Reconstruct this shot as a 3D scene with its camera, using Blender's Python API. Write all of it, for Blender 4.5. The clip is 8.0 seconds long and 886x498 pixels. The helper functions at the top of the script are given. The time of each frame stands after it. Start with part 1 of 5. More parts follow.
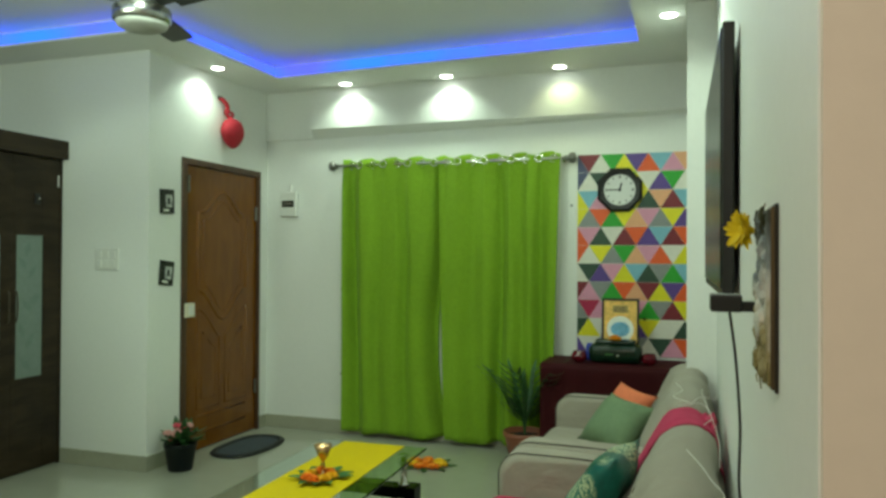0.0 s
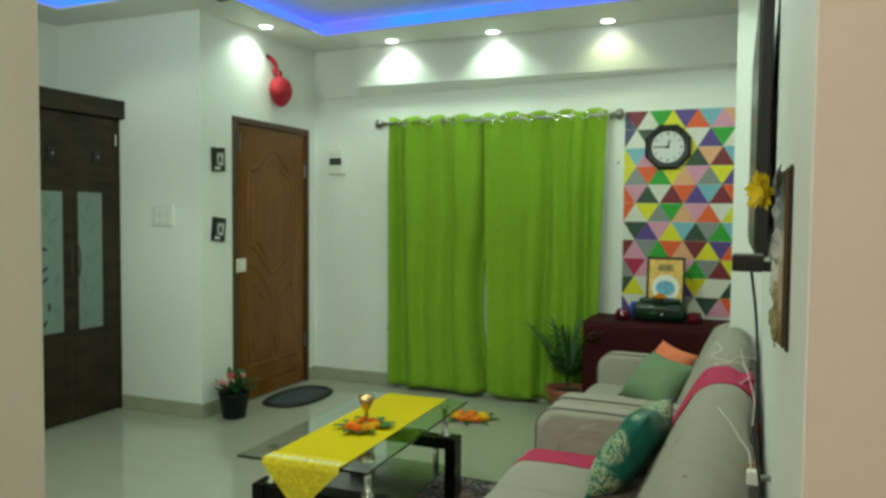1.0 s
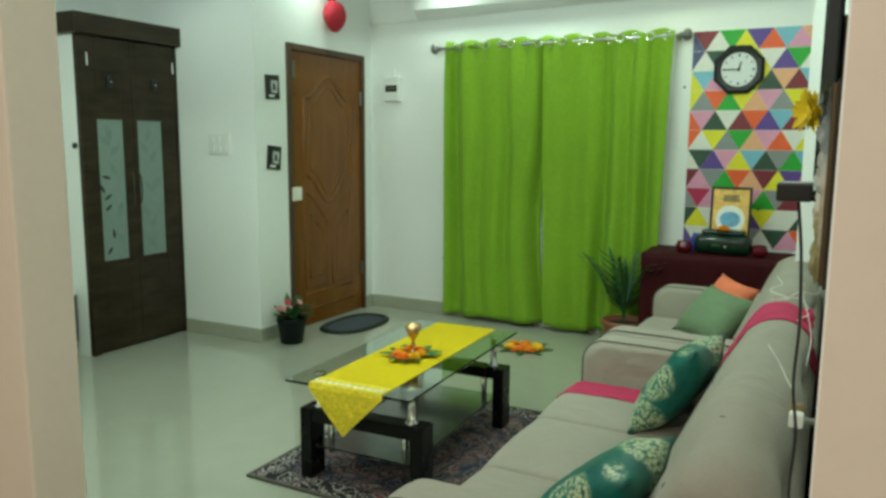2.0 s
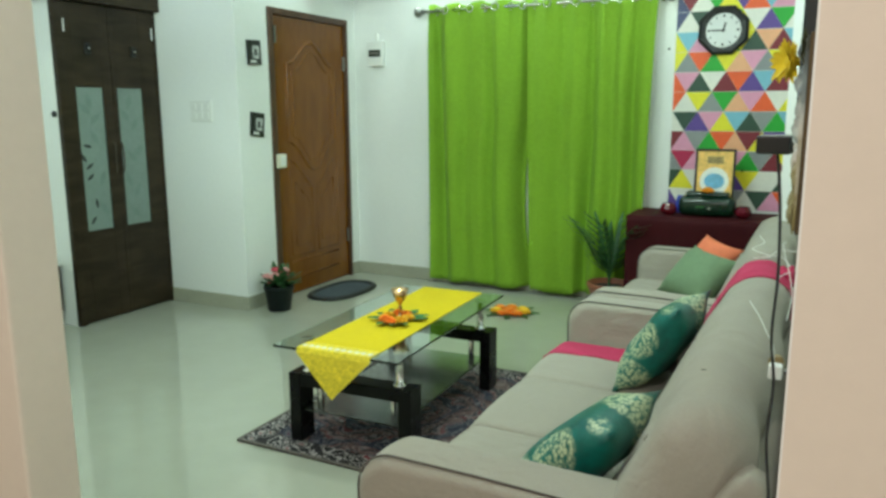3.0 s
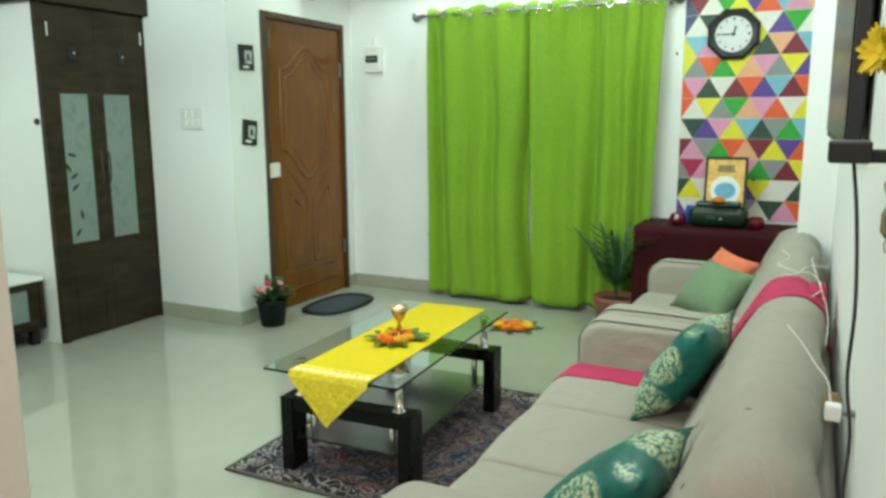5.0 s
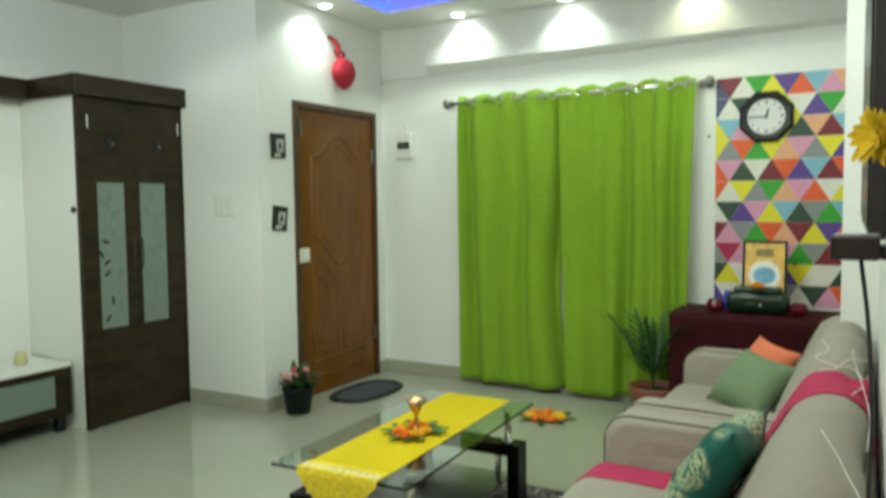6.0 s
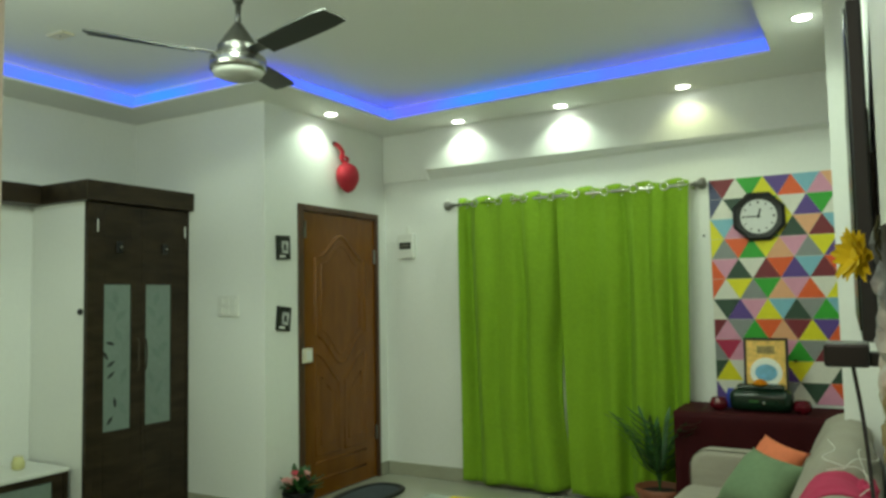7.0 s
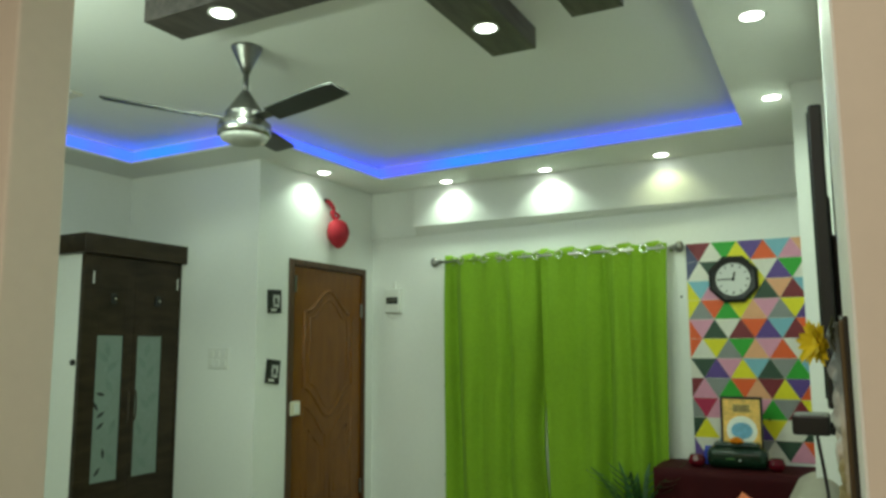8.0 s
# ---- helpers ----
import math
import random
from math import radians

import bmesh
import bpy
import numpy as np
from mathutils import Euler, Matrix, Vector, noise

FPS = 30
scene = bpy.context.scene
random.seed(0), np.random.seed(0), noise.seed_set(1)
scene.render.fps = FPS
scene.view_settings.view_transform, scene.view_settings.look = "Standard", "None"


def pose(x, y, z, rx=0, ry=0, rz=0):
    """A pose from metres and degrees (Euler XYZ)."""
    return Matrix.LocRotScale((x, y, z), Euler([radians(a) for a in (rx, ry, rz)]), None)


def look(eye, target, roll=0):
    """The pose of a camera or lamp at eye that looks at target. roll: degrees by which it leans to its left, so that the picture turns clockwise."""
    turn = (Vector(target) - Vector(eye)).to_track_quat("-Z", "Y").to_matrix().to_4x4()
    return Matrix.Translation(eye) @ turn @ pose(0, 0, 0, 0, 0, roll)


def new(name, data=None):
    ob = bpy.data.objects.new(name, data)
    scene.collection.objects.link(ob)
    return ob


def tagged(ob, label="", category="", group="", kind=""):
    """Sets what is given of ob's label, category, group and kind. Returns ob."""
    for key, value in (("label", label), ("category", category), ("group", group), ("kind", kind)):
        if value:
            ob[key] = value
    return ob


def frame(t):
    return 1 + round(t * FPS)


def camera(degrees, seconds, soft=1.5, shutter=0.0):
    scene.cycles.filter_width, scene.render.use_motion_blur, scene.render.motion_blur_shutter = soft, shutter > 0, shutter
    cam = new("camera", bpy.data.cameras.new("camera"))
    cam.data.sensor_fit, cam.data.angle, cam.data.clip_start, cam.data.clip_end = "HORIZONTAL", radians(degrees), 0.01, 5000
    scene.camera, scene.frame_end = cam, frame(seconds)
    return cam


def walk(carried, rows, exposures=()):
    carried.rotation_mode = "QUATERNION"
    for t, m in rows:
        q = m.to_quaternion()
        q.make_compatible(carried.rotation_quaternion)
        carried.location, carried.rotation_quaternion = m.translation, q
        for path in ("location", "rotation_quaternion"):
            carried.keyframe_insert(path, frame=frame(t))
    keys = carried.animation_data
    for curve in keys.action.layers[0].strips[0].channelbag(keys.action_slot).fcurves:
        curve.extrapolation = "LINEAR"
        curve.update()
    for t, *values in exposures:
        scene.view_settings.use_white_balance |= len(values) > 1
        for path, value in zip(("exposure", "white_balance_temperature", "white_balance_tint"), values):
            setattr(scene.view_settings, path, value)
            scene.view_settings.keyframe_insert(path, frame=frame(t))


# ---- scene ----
from mathutils.bvhtree import BVHTree

cam = camera(61.4, 8.0, soft=2.9, shutter=0.3)
PATH = [
    (0, (0.049, -0.405, 1.409), (-0.591, 1.49, 1.431), 0.3),
    (0.5, (0.07, -0.441, 1.42), (-0.602, 1.442, 1.372), 0.5),
    (1, (0.107, -0.429, 1.413), (-0.6594, 1.416, 1.319), 0.5),
    (1.5, (0.155, -0.387, 1.401), (-0.7094, 1.403, 1.206), 1.1),
    (1.7, (0.152, -0.35, 1.408), (-0.7604, 1.411, 1.173), 0.6),
    (2.8, (0.176, -0.323, 1.392), (-0.7392, 1.419, 1.04), 0.0),
    (3, (0.166, -0.339, 1.389), (-0.715, 1.418, 1.022), -0.2),
    (3.5, (0.135, -0.311, 1.378), (-0.6448, 1.486, 0.985), 0.3),
    (4, (0.09, -0.311, 1.38), (-0.5828, 1.53, 0.988), 0.2),
    (4.5, (0.044, -0.317, 1.381), (-0.7028, 1.502, 1.018), 0.2),
    (4.7, (0.047, -0.262, 1.376), (-0.76, 1.533, 1.022), -0.1),
    (5.8, (0.105, -0.056, 1.393), (-0.877, 1.666, 1.132), -0.5),
    (6, (0.115, -0.042, 1.393), (-0.877, 1.689, 1.266), -0.7),
    (6.5, (0.121, -0.078, 1.414), (-0.8578, 1.662, 1.4658), -0.9),
    (7, (0.128, -0.112, 1.415), (-0.8562, 1.622, 1.5448), -1.1),
    (7.5, (0.135, -0.217, 1.439), (-0.8172, 1.531, 1.6176), -1.2),
    (8, (0.146, -0.296, 1.45), (-0.7778, 1.457, 1.712), -0.3),
]
# exposure follows the clip's automatic camera
EXPOSURES = [(0.0, 0.21, 6500, 5), (1.5, 0.44, 6250, 7), (2.8, 0.83, 5900, 10), (3.5, 1.02, 5750, 16), (4.7, 1.09, 5900, 17), (5.8, 0.82, 6250, 24), (6.5, 0.37, 6600, 11), (7.2, 0.18, 6700, 7), (8.0, 0.14, 6500, 5)]
walk(cam, [(t, look(eye, target, roll)) for t, eye, target, roll in PATH], EXPOSURES)

# ---- world and light ----
world = bpy.data.worlds.new("night")
scene.world = world
world.use_nodes = True
world.node_tree.nodes["Background"].inputs[0].default_value = (0.02, 0.025, 0.03, 1)
world.node_tree.nodes["Background"].inputs[1].default_value = 0.3

CEIL, SOFFIT, BLOCK = 2.90, 2.76, 2.80
# downlights: place, watts, cone in degrees, colour, the point that each is turned to
COOL, YEL = (0.80, 1.0, 0.78), (0.90, 1.0, 0.50)
DOWNLIGHTS = [
    (-3.20, 4.14, SOFFIT, 6.0, 118, COOL, (-3.34, 4.05, 2.44)), (-2.54, 4.86, SOFFIT, 6.5, 118, COOL, (-2.50, 4.97, 2.46)),
    (-1.71, 4.86, SOFFIT, 6.5, 118, COOL, (-1.67, 4.97, 2.46)), (-0.86, 4.84, SOFFIT, 2.3, 112, YEL, (-0.82, 4.97, 2.46)),
    (-0.09, 3.90, SOFFIT, 13, 150, COOL, (-0.09, 3.91, 0)), (-0.08, 2.79, SOFFIT, 13, 150, COOL, (-0.08, 2.80, 0)),
    (-1.10, 2.47, BLOCK, 56, 168, COOL, (-1.10, 2.48, 0)), (-1.98, 1.83, BLOCK, 52, 168, COOL, (-1.98, 1.84, 0)),
]
for x, y, z, watts, cone, col, aim in DOWNLIGHTS:
    lamp = bpy.data.lights.new("downlight_lamp", "SPOT")
    lamp.energy, lamp.color, lamp.spot_size, lamp.spot_blend, lamp.shadow_soft_size = watts, col, radians(cone), 0.85 if cone < 120 else 0.12, 0.035 if cone < 120 else 0.09
    new("downlight_lamp", lamp).matrix_world = look((x, y, z - 0.012), (x + 0.5 * (aim[0] - x), y + 0.5 * (aim[1] - y), aim[2]))
    if cone < 120:
        # the lamp's bright core washes the wall beside it
        beam = bpy.data.lights.new("downlight_beam", "SPOT")
        beam.energy, beam.color, beam.spot_size, beam.spot_blend, beam.shadow_soft_size = watts * 1.0, col, radians(126), 0.50, 0.03
        new("downlight_beam", beam).matrix_world = look((x, y, z - 0.012), (x + 0.25 * (aim[0] - x), y + 0.25 * (aim[1] - y), 2.5))
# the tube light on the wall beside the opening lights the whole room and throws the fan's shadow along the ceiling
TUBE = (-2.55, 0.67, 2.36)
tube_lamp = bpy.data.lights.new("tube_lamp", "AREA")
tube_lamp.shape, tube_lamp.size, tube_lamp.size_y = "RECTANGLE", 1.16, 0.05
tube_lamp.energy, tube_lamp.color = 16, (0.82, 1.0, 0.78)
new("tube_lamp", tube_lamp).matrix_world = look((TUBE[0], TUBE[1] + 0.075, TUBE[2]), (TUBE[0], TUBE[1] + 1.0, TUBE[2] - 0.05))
hall = bpy.data.lights.new("hall_lamp", "AREA")
hall.energy, hall.color, hall.size = 20, (1.0, 0.89, 0.76), 0.35
new("hall_lamp", hall).matrix_world = look((-0.45, -0.95, 2.70), (-0.45, -0.949, 0))


# ---- materials ----
def mat(name, color, rough=0.5, metal=0.0, var=0.12, scale=6.0, bump=0.0, bscale=60.0, fine=40.0, rvar=0.1, **extra):
    m = bpy.data.materials.new(name)
    m.use_nodes = True
    nt = m.node_tree
    b = nt.nodes["Principled BSDF"]
    tc = nt.nodes.new("ShaderNodeTexCoord")
    n1 = nt.nodes.new("ShaderNodeTexNoise")
    n1.inputs["Scale"].default_value, n1.inputs["Detail"].default_value = scale, 5
    n2 = nt.nodes.new("ShaderNodeTexNoise")
    n2.inputs["Scale"].default_value, n2.inputs["Detail"].default_value = fine, 3
    for n in (n1, n2):
        nt.links.new(tc.outputs["Object"], n.inputs["Vector"])
    add = nt.nodes.new("ShaderNodeMath")
    add.operation = "ADD"
    nt.links.new(n1.outputs["Fac"], add.inputs[0])
    nt.links.new(n2.outputs["Fac"], add.inputs[1])
    r = nt.nodes.new("ShaderNodeMapRange")
    r.inputs["From Min"].default_value, r.inputs["From Max"].default_value = 0.6, 1.4
    r.inputs["To Min"].default_value, r.inputs["To Max"].default_value = 1 - var, 1 + var
    nt.links.new(add.outputs[0], r.inputs["Value"])
    mul = nt.nodes.new("ShaderNodeVectorMath")
    mul.operation = "SCALE"
    mul.inputs[0].default_value = color[:3]
    nt.links.new(r.outputs[0], mul.inputs["Scale"])
    nt.links.new(mul.outputs[0], b.inputs["Base Color"])
    rr = nt.nodes.new("ShaderNodeMapRange")
    rr.inputs["From Min"].default_value, rr.inputs["From Max"].default_value = 0.3, 0.7
    rr.inputs["To Min"].default_value, rr.inputs["To Max"].default_value = max(0.02, rough * (1 - rvar)), min(1, rough * (1 + rvar))
    nt.links.new(n1.outputs["Fac"], rr.inputs["Value"])
    nt.links.new(rr.outputs[0], b.inputs["Roughness"])
    b.inputs["Metallic"].default_value = metal
    for k, v in extra.items():
        b.inputs[k.replace("_", " ")].default_value = v
    if bump:
        n3 = nt.nodes.new("ShaderNodeTexNoise")
        n3.inputs["Scale"].default_value, n3.inputs["Detail"].default_value = bscale, 4
        nt.links.new(tc.outputs["Object"], n3.inputs["Vector"])
        bp = nt.nodes.new("ShaderNodeBump")
        bp.inputs["Strength"].default_value, bp.inputs["Distance"].default_value = bump, 0.004
        nt.links.new(n3.outputs["Fac"], bp.inputs["Height"])
        nt.links.new(bp.outputs[0], b.inputs["Normal"])
    return m


def wood(name, dark, light, axis="Z", rough=0.4, stretch=14.0):
    """Wood grain that runs along one axis."""
    m = mat(name, light, rough, bump=0.15, bscale=90)
    nt = m.node_tree
    tc = nt.nodes.new("ShaderNodeTexCoord")
    mp = nt.nodes.new("ShaderNodeMapping")
    mp.inputs["Scale"].default_value = [1.6 if a == axis else stretch for a in "XYZ"]
    n = nt.nodes.new("ShaderNodeTexNoise")
    n.inputs["Scale"].default_value, n.inputs["Detail"].default_value, n.inputs["Distortion"].default_value = 2.2, 7, 0.6
    ramp = nt.nodes.new("ShaderNodeValToRGB")
    ramp.color_ramp.elements[0].position, ramp.color_ramp.elements[1].position = 0.33, 0.68
    ramp.color_ramp.elements[0].color, ramp.color_ramp.elements[1].color = (*dark, 1), (*light, 1)
    nt.links.new(tc.outputs["Object"], mp.inputs["Vector"])
    nt.links.new(mp.outputs[0], n.inputs["Vector"])
    nt.links.new(n.outputs["Fac"], ramp.inputs["Fac"])
    nt.links.new(ramp.outputs["Color"], nt.nodes["Principled BSDF"].inputs["Base Color"])
    return m


def glow(name, color, strength):
    m = bpy.data.materials.new(name)
    m.use_nodes = True
    b = m.node_tree.nodes["Principled BSDF"]
    b.inputs["Base Color"].default_value = (*color, 1)
    b.inputs["Emission Color"].default_value = (*color, 1)
    b.inputs["Emission Strength"].default_value = strength
    return m


def glass(name, color, rough=0.0):
    m = bpy.data.materials.new(name)
    m.use_nodes = True
    b = m.node_tree.nodes["Principled BSDF"]
    b.inputs["Base Color"].default_value = (*color, 1)
    b.inputs["Transmission Weight"].default_value = 1.0
    b.inputs["Roughness"].default_value = rough
    b.inputs["IOR"].default_value = 1.45
    return m


WALL = mat("white_wall_paint", (0.80, 0.815, 0.785), 0.55, var=0.025, scale=1.5, bump=0.06, bscale=140)
HALL = mat("cream_wall_paint", (0.73, 0.655, 0.56), 0.6, var=0.03, scale=1.5, bump=0.06, bscale=140)
CEILING = mat("ceiling_paint", (0.78, 0.79, 0.77), 0.7, var=0.02, scale=1.2)
FLOOR = mat("polished_tile", (0.375, 0.38, 0.31), 0.06, var=0.05, scale=0.9, fine=7.0, rvar=0.35, Specular_IOR_Level=0.75)
SKIRT = mat("skirting_tile", (0.36, 0.36, 0.28), 0.25, var=0.07, scale=4)
CABWOOD = wood("dark_walnut_laminate", (0.017, 0.0115, 0.006), (0.040, 0.027, 0.0145), "Y", 0.38, 6.0)
CABWOODV = wood("dark_walnut_laminate_upright", (0.013, 0.0085, 0.0045), (0.056, 0.038, 0.021), "Z", 0.38)
BLOCKWOOD = wood("grey_walnut_laminate", (0.035, 0.028, 0.024), (0.085, 0.07, 0.06), "Y", 0.45)
DOORWOOD = wood("brown_varnished_door", (0.150, 0.052, 0.004), (0.195, 0.070, 0.006), "Z", 0.22, 6.0)
for cab in (CABWOOD, CABWOODV):
    cab.node_tree.nodes["Principled BSDF"].inputs["Specular IOR Level"].default_value = 0.22
DOORWOOD.node_tree.nodes["Principled BSDF"].inputs["Specular IOR Level"].default_value = 0.32
DOORFRAME = wood("dark_door_frame", (0.05, 0.022, 0.01), (0.10, 0.045, 0.02), "Z", 0.45)
FROST = mat("frosted_glass", (0.18, 0.235, 0.21), 0.4, var=0.1, scale=5, bump=0.1, bscale=40)
ETCH = mat("etched_leaf", (0.15, 0.21, 0.185), 0.5)
BLACK = mat("black_plastic", (0.007, 0.0075, 0.0075), 0.4)
BLACKGLOSS = mat("black_lacquer", (0.004, 0.0042, 0.004), 0.28, var=0.2, Specular_IOR_Level=0.15)
SCREEN = mat("tv_screen_glass", (0.008, 0.009, 0.010), 0.24, Specular_IOR_Level=0.15)
WHITEPL = mat("white_plastic", (0.75, 0.76, 0.72), 0.35, var=0.03)
CREAMPL = mat("cream_plastic", (0.70, 0.66, 0.52), 0.35, var=0.03)
CHROME = mat("chrome", (0.75, 0.74, 0.70), 0.14, 1.0, var=0.04)
STEEL = mat("brushed_steel", (0.24, 0.24, 0.22), 0.32, 1.0, var=0.06)
BRASS = mat("brass", (0.60, 0.40, 0.20), 0.27, 1.0, var=0.08)
BLADE = mat("dark_fan_blade", (0.022, 0.024, 0.022), 0.5, var=0.08)
OPAL = mat("opal_cover", (0.42, 0.43, 0.40), 0.55, var=0.05, Specular_IOR_Level=0.2)
CURTAIN = mat("green_curtain_cloth", (0.205, 0.365, 0.022), 0.78, var=0.10, scale=3, bump=0.25, bscale=260, Sheen_Weight=0.05, Specular_IOR_Level=0.15)
SOFA = mat("grey_beige_upholstery", (0.35, 0.325, 0.27), 0.9, var=0.07, scale=4, bump=0.35, bscale=420, fine=180, Sheen_Weight=0.05, Specular_IOR_Level=0.15)
# slack cloth: broad soft creases under the weave
snt = SOFA.node_tree
sb = snt.nodes["Principled BSDF"]
stc, sn, sbump = snt.nodes.new("ShaderNodeTexCoord"), snt.nodes.new("ShaderNodeTexNoise"), snt.nodes.new("ShaderNodeBump")
sn.inputs["Scale"].default_value, sn.inputs["Detail"].default_value, sn.inputs["Distortion"].default_value = 5.0, 3, 1.6
sbump.inputs["Strength"].default_value, sbump.inputs["Distance"].default_value = 0.45, 0.03
snt.links.new(stc.outputs["Object"], sn.inputs["Vector"])
snt.links.new(sn.outputs["Fac"], sbump.inputs["Height"])
if sb.inputs["Normal"].links:
    snt.links.new(sb.inputs["Normal"].links[0].from_socket, sbump.inputs["Normal"])
snt.links.new(sbump.outputs["Normal"], sb.inputs["Normal"])
PIPING = mat("dark_piping", (0.10, 0.085, 0.072), 0.8)
PINK = mat("crimson_throw_cloth", (0.47, 0.045, 0.11), 0.85, var=0.12, scale=8, bump=0.3, bscale=300, Specular_IOR_Level=0.15)
SAGE = mat("sage_green_cushion", (0.17, 0.25, 0.145), 0.85, var=0.1, scale=9, bump=0.3, bscale=300, Specular_IOR_Level=0.15)
CORAL = mat("coral_cushion", (0.72, 0.20, 0.10), 0.85, var=0.1, scale=9, bump=0.3, bscale=300, Specular_IOR_Level=0.15)
MAROON = mat("maroon_table_cloth", (0.040, 0.003, 0.005), 0.7, var=0.12, scale=6, bump=0.2, bscale=200, Specular_IOR_Level=0.15)
YELLOW = mat("yellow_runner_cloth", (0.60, 0.455, 0.004), 0.75, var=0.06, scale=6, bump=0.2, bscale=300, Specular_IOR_Level=0.15)
GOLDLACE = mat("gold_border", (0.76, 0.60, 0.02), 0.42, 0.12, var=0.35, scale=45, bump=0.6, bscale=120, fine=120)
LEAF = mat("green_leaf", (0.035, 0.14, 0.024), 0.5, var=0.25, scale=12)
DARKLEAF = mat("dark_palm_leaf", (0.026, 0.092, 0.023), 0.45, var=0.25, scale=12)
ORANGE = mat("marigold_petals", (0.85, 0.24, 0.008), 0.7, var=0.25, scale=60)
MARIYEL = mat("yellow_petals", (0.85, 0.50, 0.01), 0.7, var=0.2, scale=60)
ROSE = mat("pink_petals", (0.62, 0.08, 0.13), 0.6, var=0.25, scale=40)
PALEROSE = mat("pale_pink_petals", (0.72, 0.38, 0.36), 0.6, var=0.2, scale=40)
RED = mat("red_glossy", (0.22, 0.004, 0.010), 0.25, var=0.15, scale=12)
HEARTRED = mat("red_felt", (0.43, 0.013, 0.03), 0.75, var=0.12, scale=18, bump=0.4, bscale=150)
TERRA = mat("terracotta_plastic", (0.26, 0.085, 0.045), 0.5)
SOIL = mat("soil", (0.03, 0.022, 0.015), 0.95, var=0.4, scale=40, bump=0.8, bscale=60)
DARKPOT = mat("dark_green_pot", (0.005, 0.009, 0.009), 0.5, Specular_IOR_Level=0.2)
MATGREY = mat("blue_grey_coir", (0.045, 0.058, 0.07), 0.95, var=0.25, scale=60, bump=0.8, bscale=200)
MATRIM = mat("black_rubber_rim", (0.012, 0.014, 0.013), 0.7, bump=0.3)
GREENBOX = mat("dark_green_enamel", (0.004, 0.022, 0.011), 0.2, var=0.2)
BLUE = mat("blue_plastic", (0.03, 0.06, 0.45), 0.4)
WIREW = mat("white_wire", (0.70, 0.69, 0.64), 0.5)
WIREB = mat("black_wire", (0.012, 0.012, 0.012), 0.5)
LED = glow("blue_led_strip", (0.04, 0.165, 1.0), 1.0)
# the diodes drift between sky blue and violet along the strip
lnt = LED.node_tree
ltc, lno, lra = lnt.nodes.new("ShaderNodeTexCoord"), lnt.nodes.new("ShaderNodeTexNoise"), lnt.nodes.new("ShaderNodeValToRGB")
lno.inputs["Scale"].default_value, lno.inputs["Detail"].default_value = 1.3, 2
lra.color_ramp.elements[0].position, lra.color_ramp.elements[1].position = 0.36, 0.62
lra.color_ramp.elements[0].color, lra.color_ramp.elements[1].color = (0.035, 0.23, 1.0, 1), (0.12, 0.115, 1.0, 1)
lnt.links.new(ltc.outputs["Object"], lno.inputs["Vector"])
lnt.links.new(lno.outputs["Fac"], lra.inputs["Fac"])
lnt.links.new(lra.outputs["Color"], lnt.nodes["Principled BSDF"].inputs["Emission Color"])
LEDDIM = glow("faded_blue_led_strip", (0.06, 0.10, 1.0), 0.16)
LAMPGLOW = glow("lamp_disc", (0.95, 1.0, 0.92), 14.0)
GLASS = glass("table_glass", (0.80, 0.93, 0.88))


# ---- helpers for building ----
def thing(name, x, y, z, label, category, group="", kind="", rz=0):
    ob = new(name)
    ob.empty_display_size = 0.1
    ob.matrix_world = pose(x, y, z, 0, 0, rz)
    return tagged(ob, label, category, group, kind)


def part(name, bm, material, parent=None, label="", smooth=False):
    me = bpy.data.meshes.new(name)
    bmesh.ops.recalc_face_normals(bm, faces=bm.faces)
    for f in bm.faces:
        f.smooth = smooth
    bm.to_mesh(me)
    bm.free()
    me.materials.append(material)
    ob = new(name, me)
    if parent:
        ob.parent = parent
    if label:
        tagged(ob, label)
    return ob


def smooth_by_angle(ob, deg=40):
    me = ob.data
    me.set_sharp_from_angle(angle=radians(deg))
    return ob


def box(x0, x1, y0, y1, z0, z1, bevel=0.0, seg=2, bm=None):
    out = bm or bmesh.new()
    t = bmesh.new()
    bmesh.ops.create_cube(t, size=1, matrix=Matrix.Translation(((x0 + x1) / 2, (y0 + y1) / 2, (z0 + z1) / 2)) @ Matrix.Diagonal((x1 - x0, y1 - y0, z1 - z0, 1)))
    if bevel:
        bmesh.ops.bevel(t, geom=t.edges[:], offset=bevel, segments=seg, profile=0.5, affect="EDGES")
    join(out, t)
    return out


def join(out, t, m=None):
    if m:
        bmesh.ops.transform(t, matrix=m, verts=t.verts)
    me = bpy.data.meshes.new("tmp")
    t.to_mesh(me)
    t.free()
    out.from_mesh(me)
    bpy.data.meshes.remove(me)


def lathe(profile, n=28, bm=None, m=None):
    """Turn (radius, height) pairs round z."""
    t = bmesh.new()
    rings = []
    for r, z in profile:
        rings.append([t.verts.new((max(r, 1e-4) * math.cos(a), max(r, 1e-4) * math.sin(a), z)) for a in (2 * math.pi * i / n for i in range(n))])
    for a, b in zip(rings, rings[1:]):
        for i in range(n):
            t.faces.new((a[i], a[(i + 1) % n], b[(i + 1) % n], b[i]))
    t.faces.new(rings[0])
    t.faces.new(rings[-1])
    out = bm or bmesh.new()
    join(out, t, m)
    return out


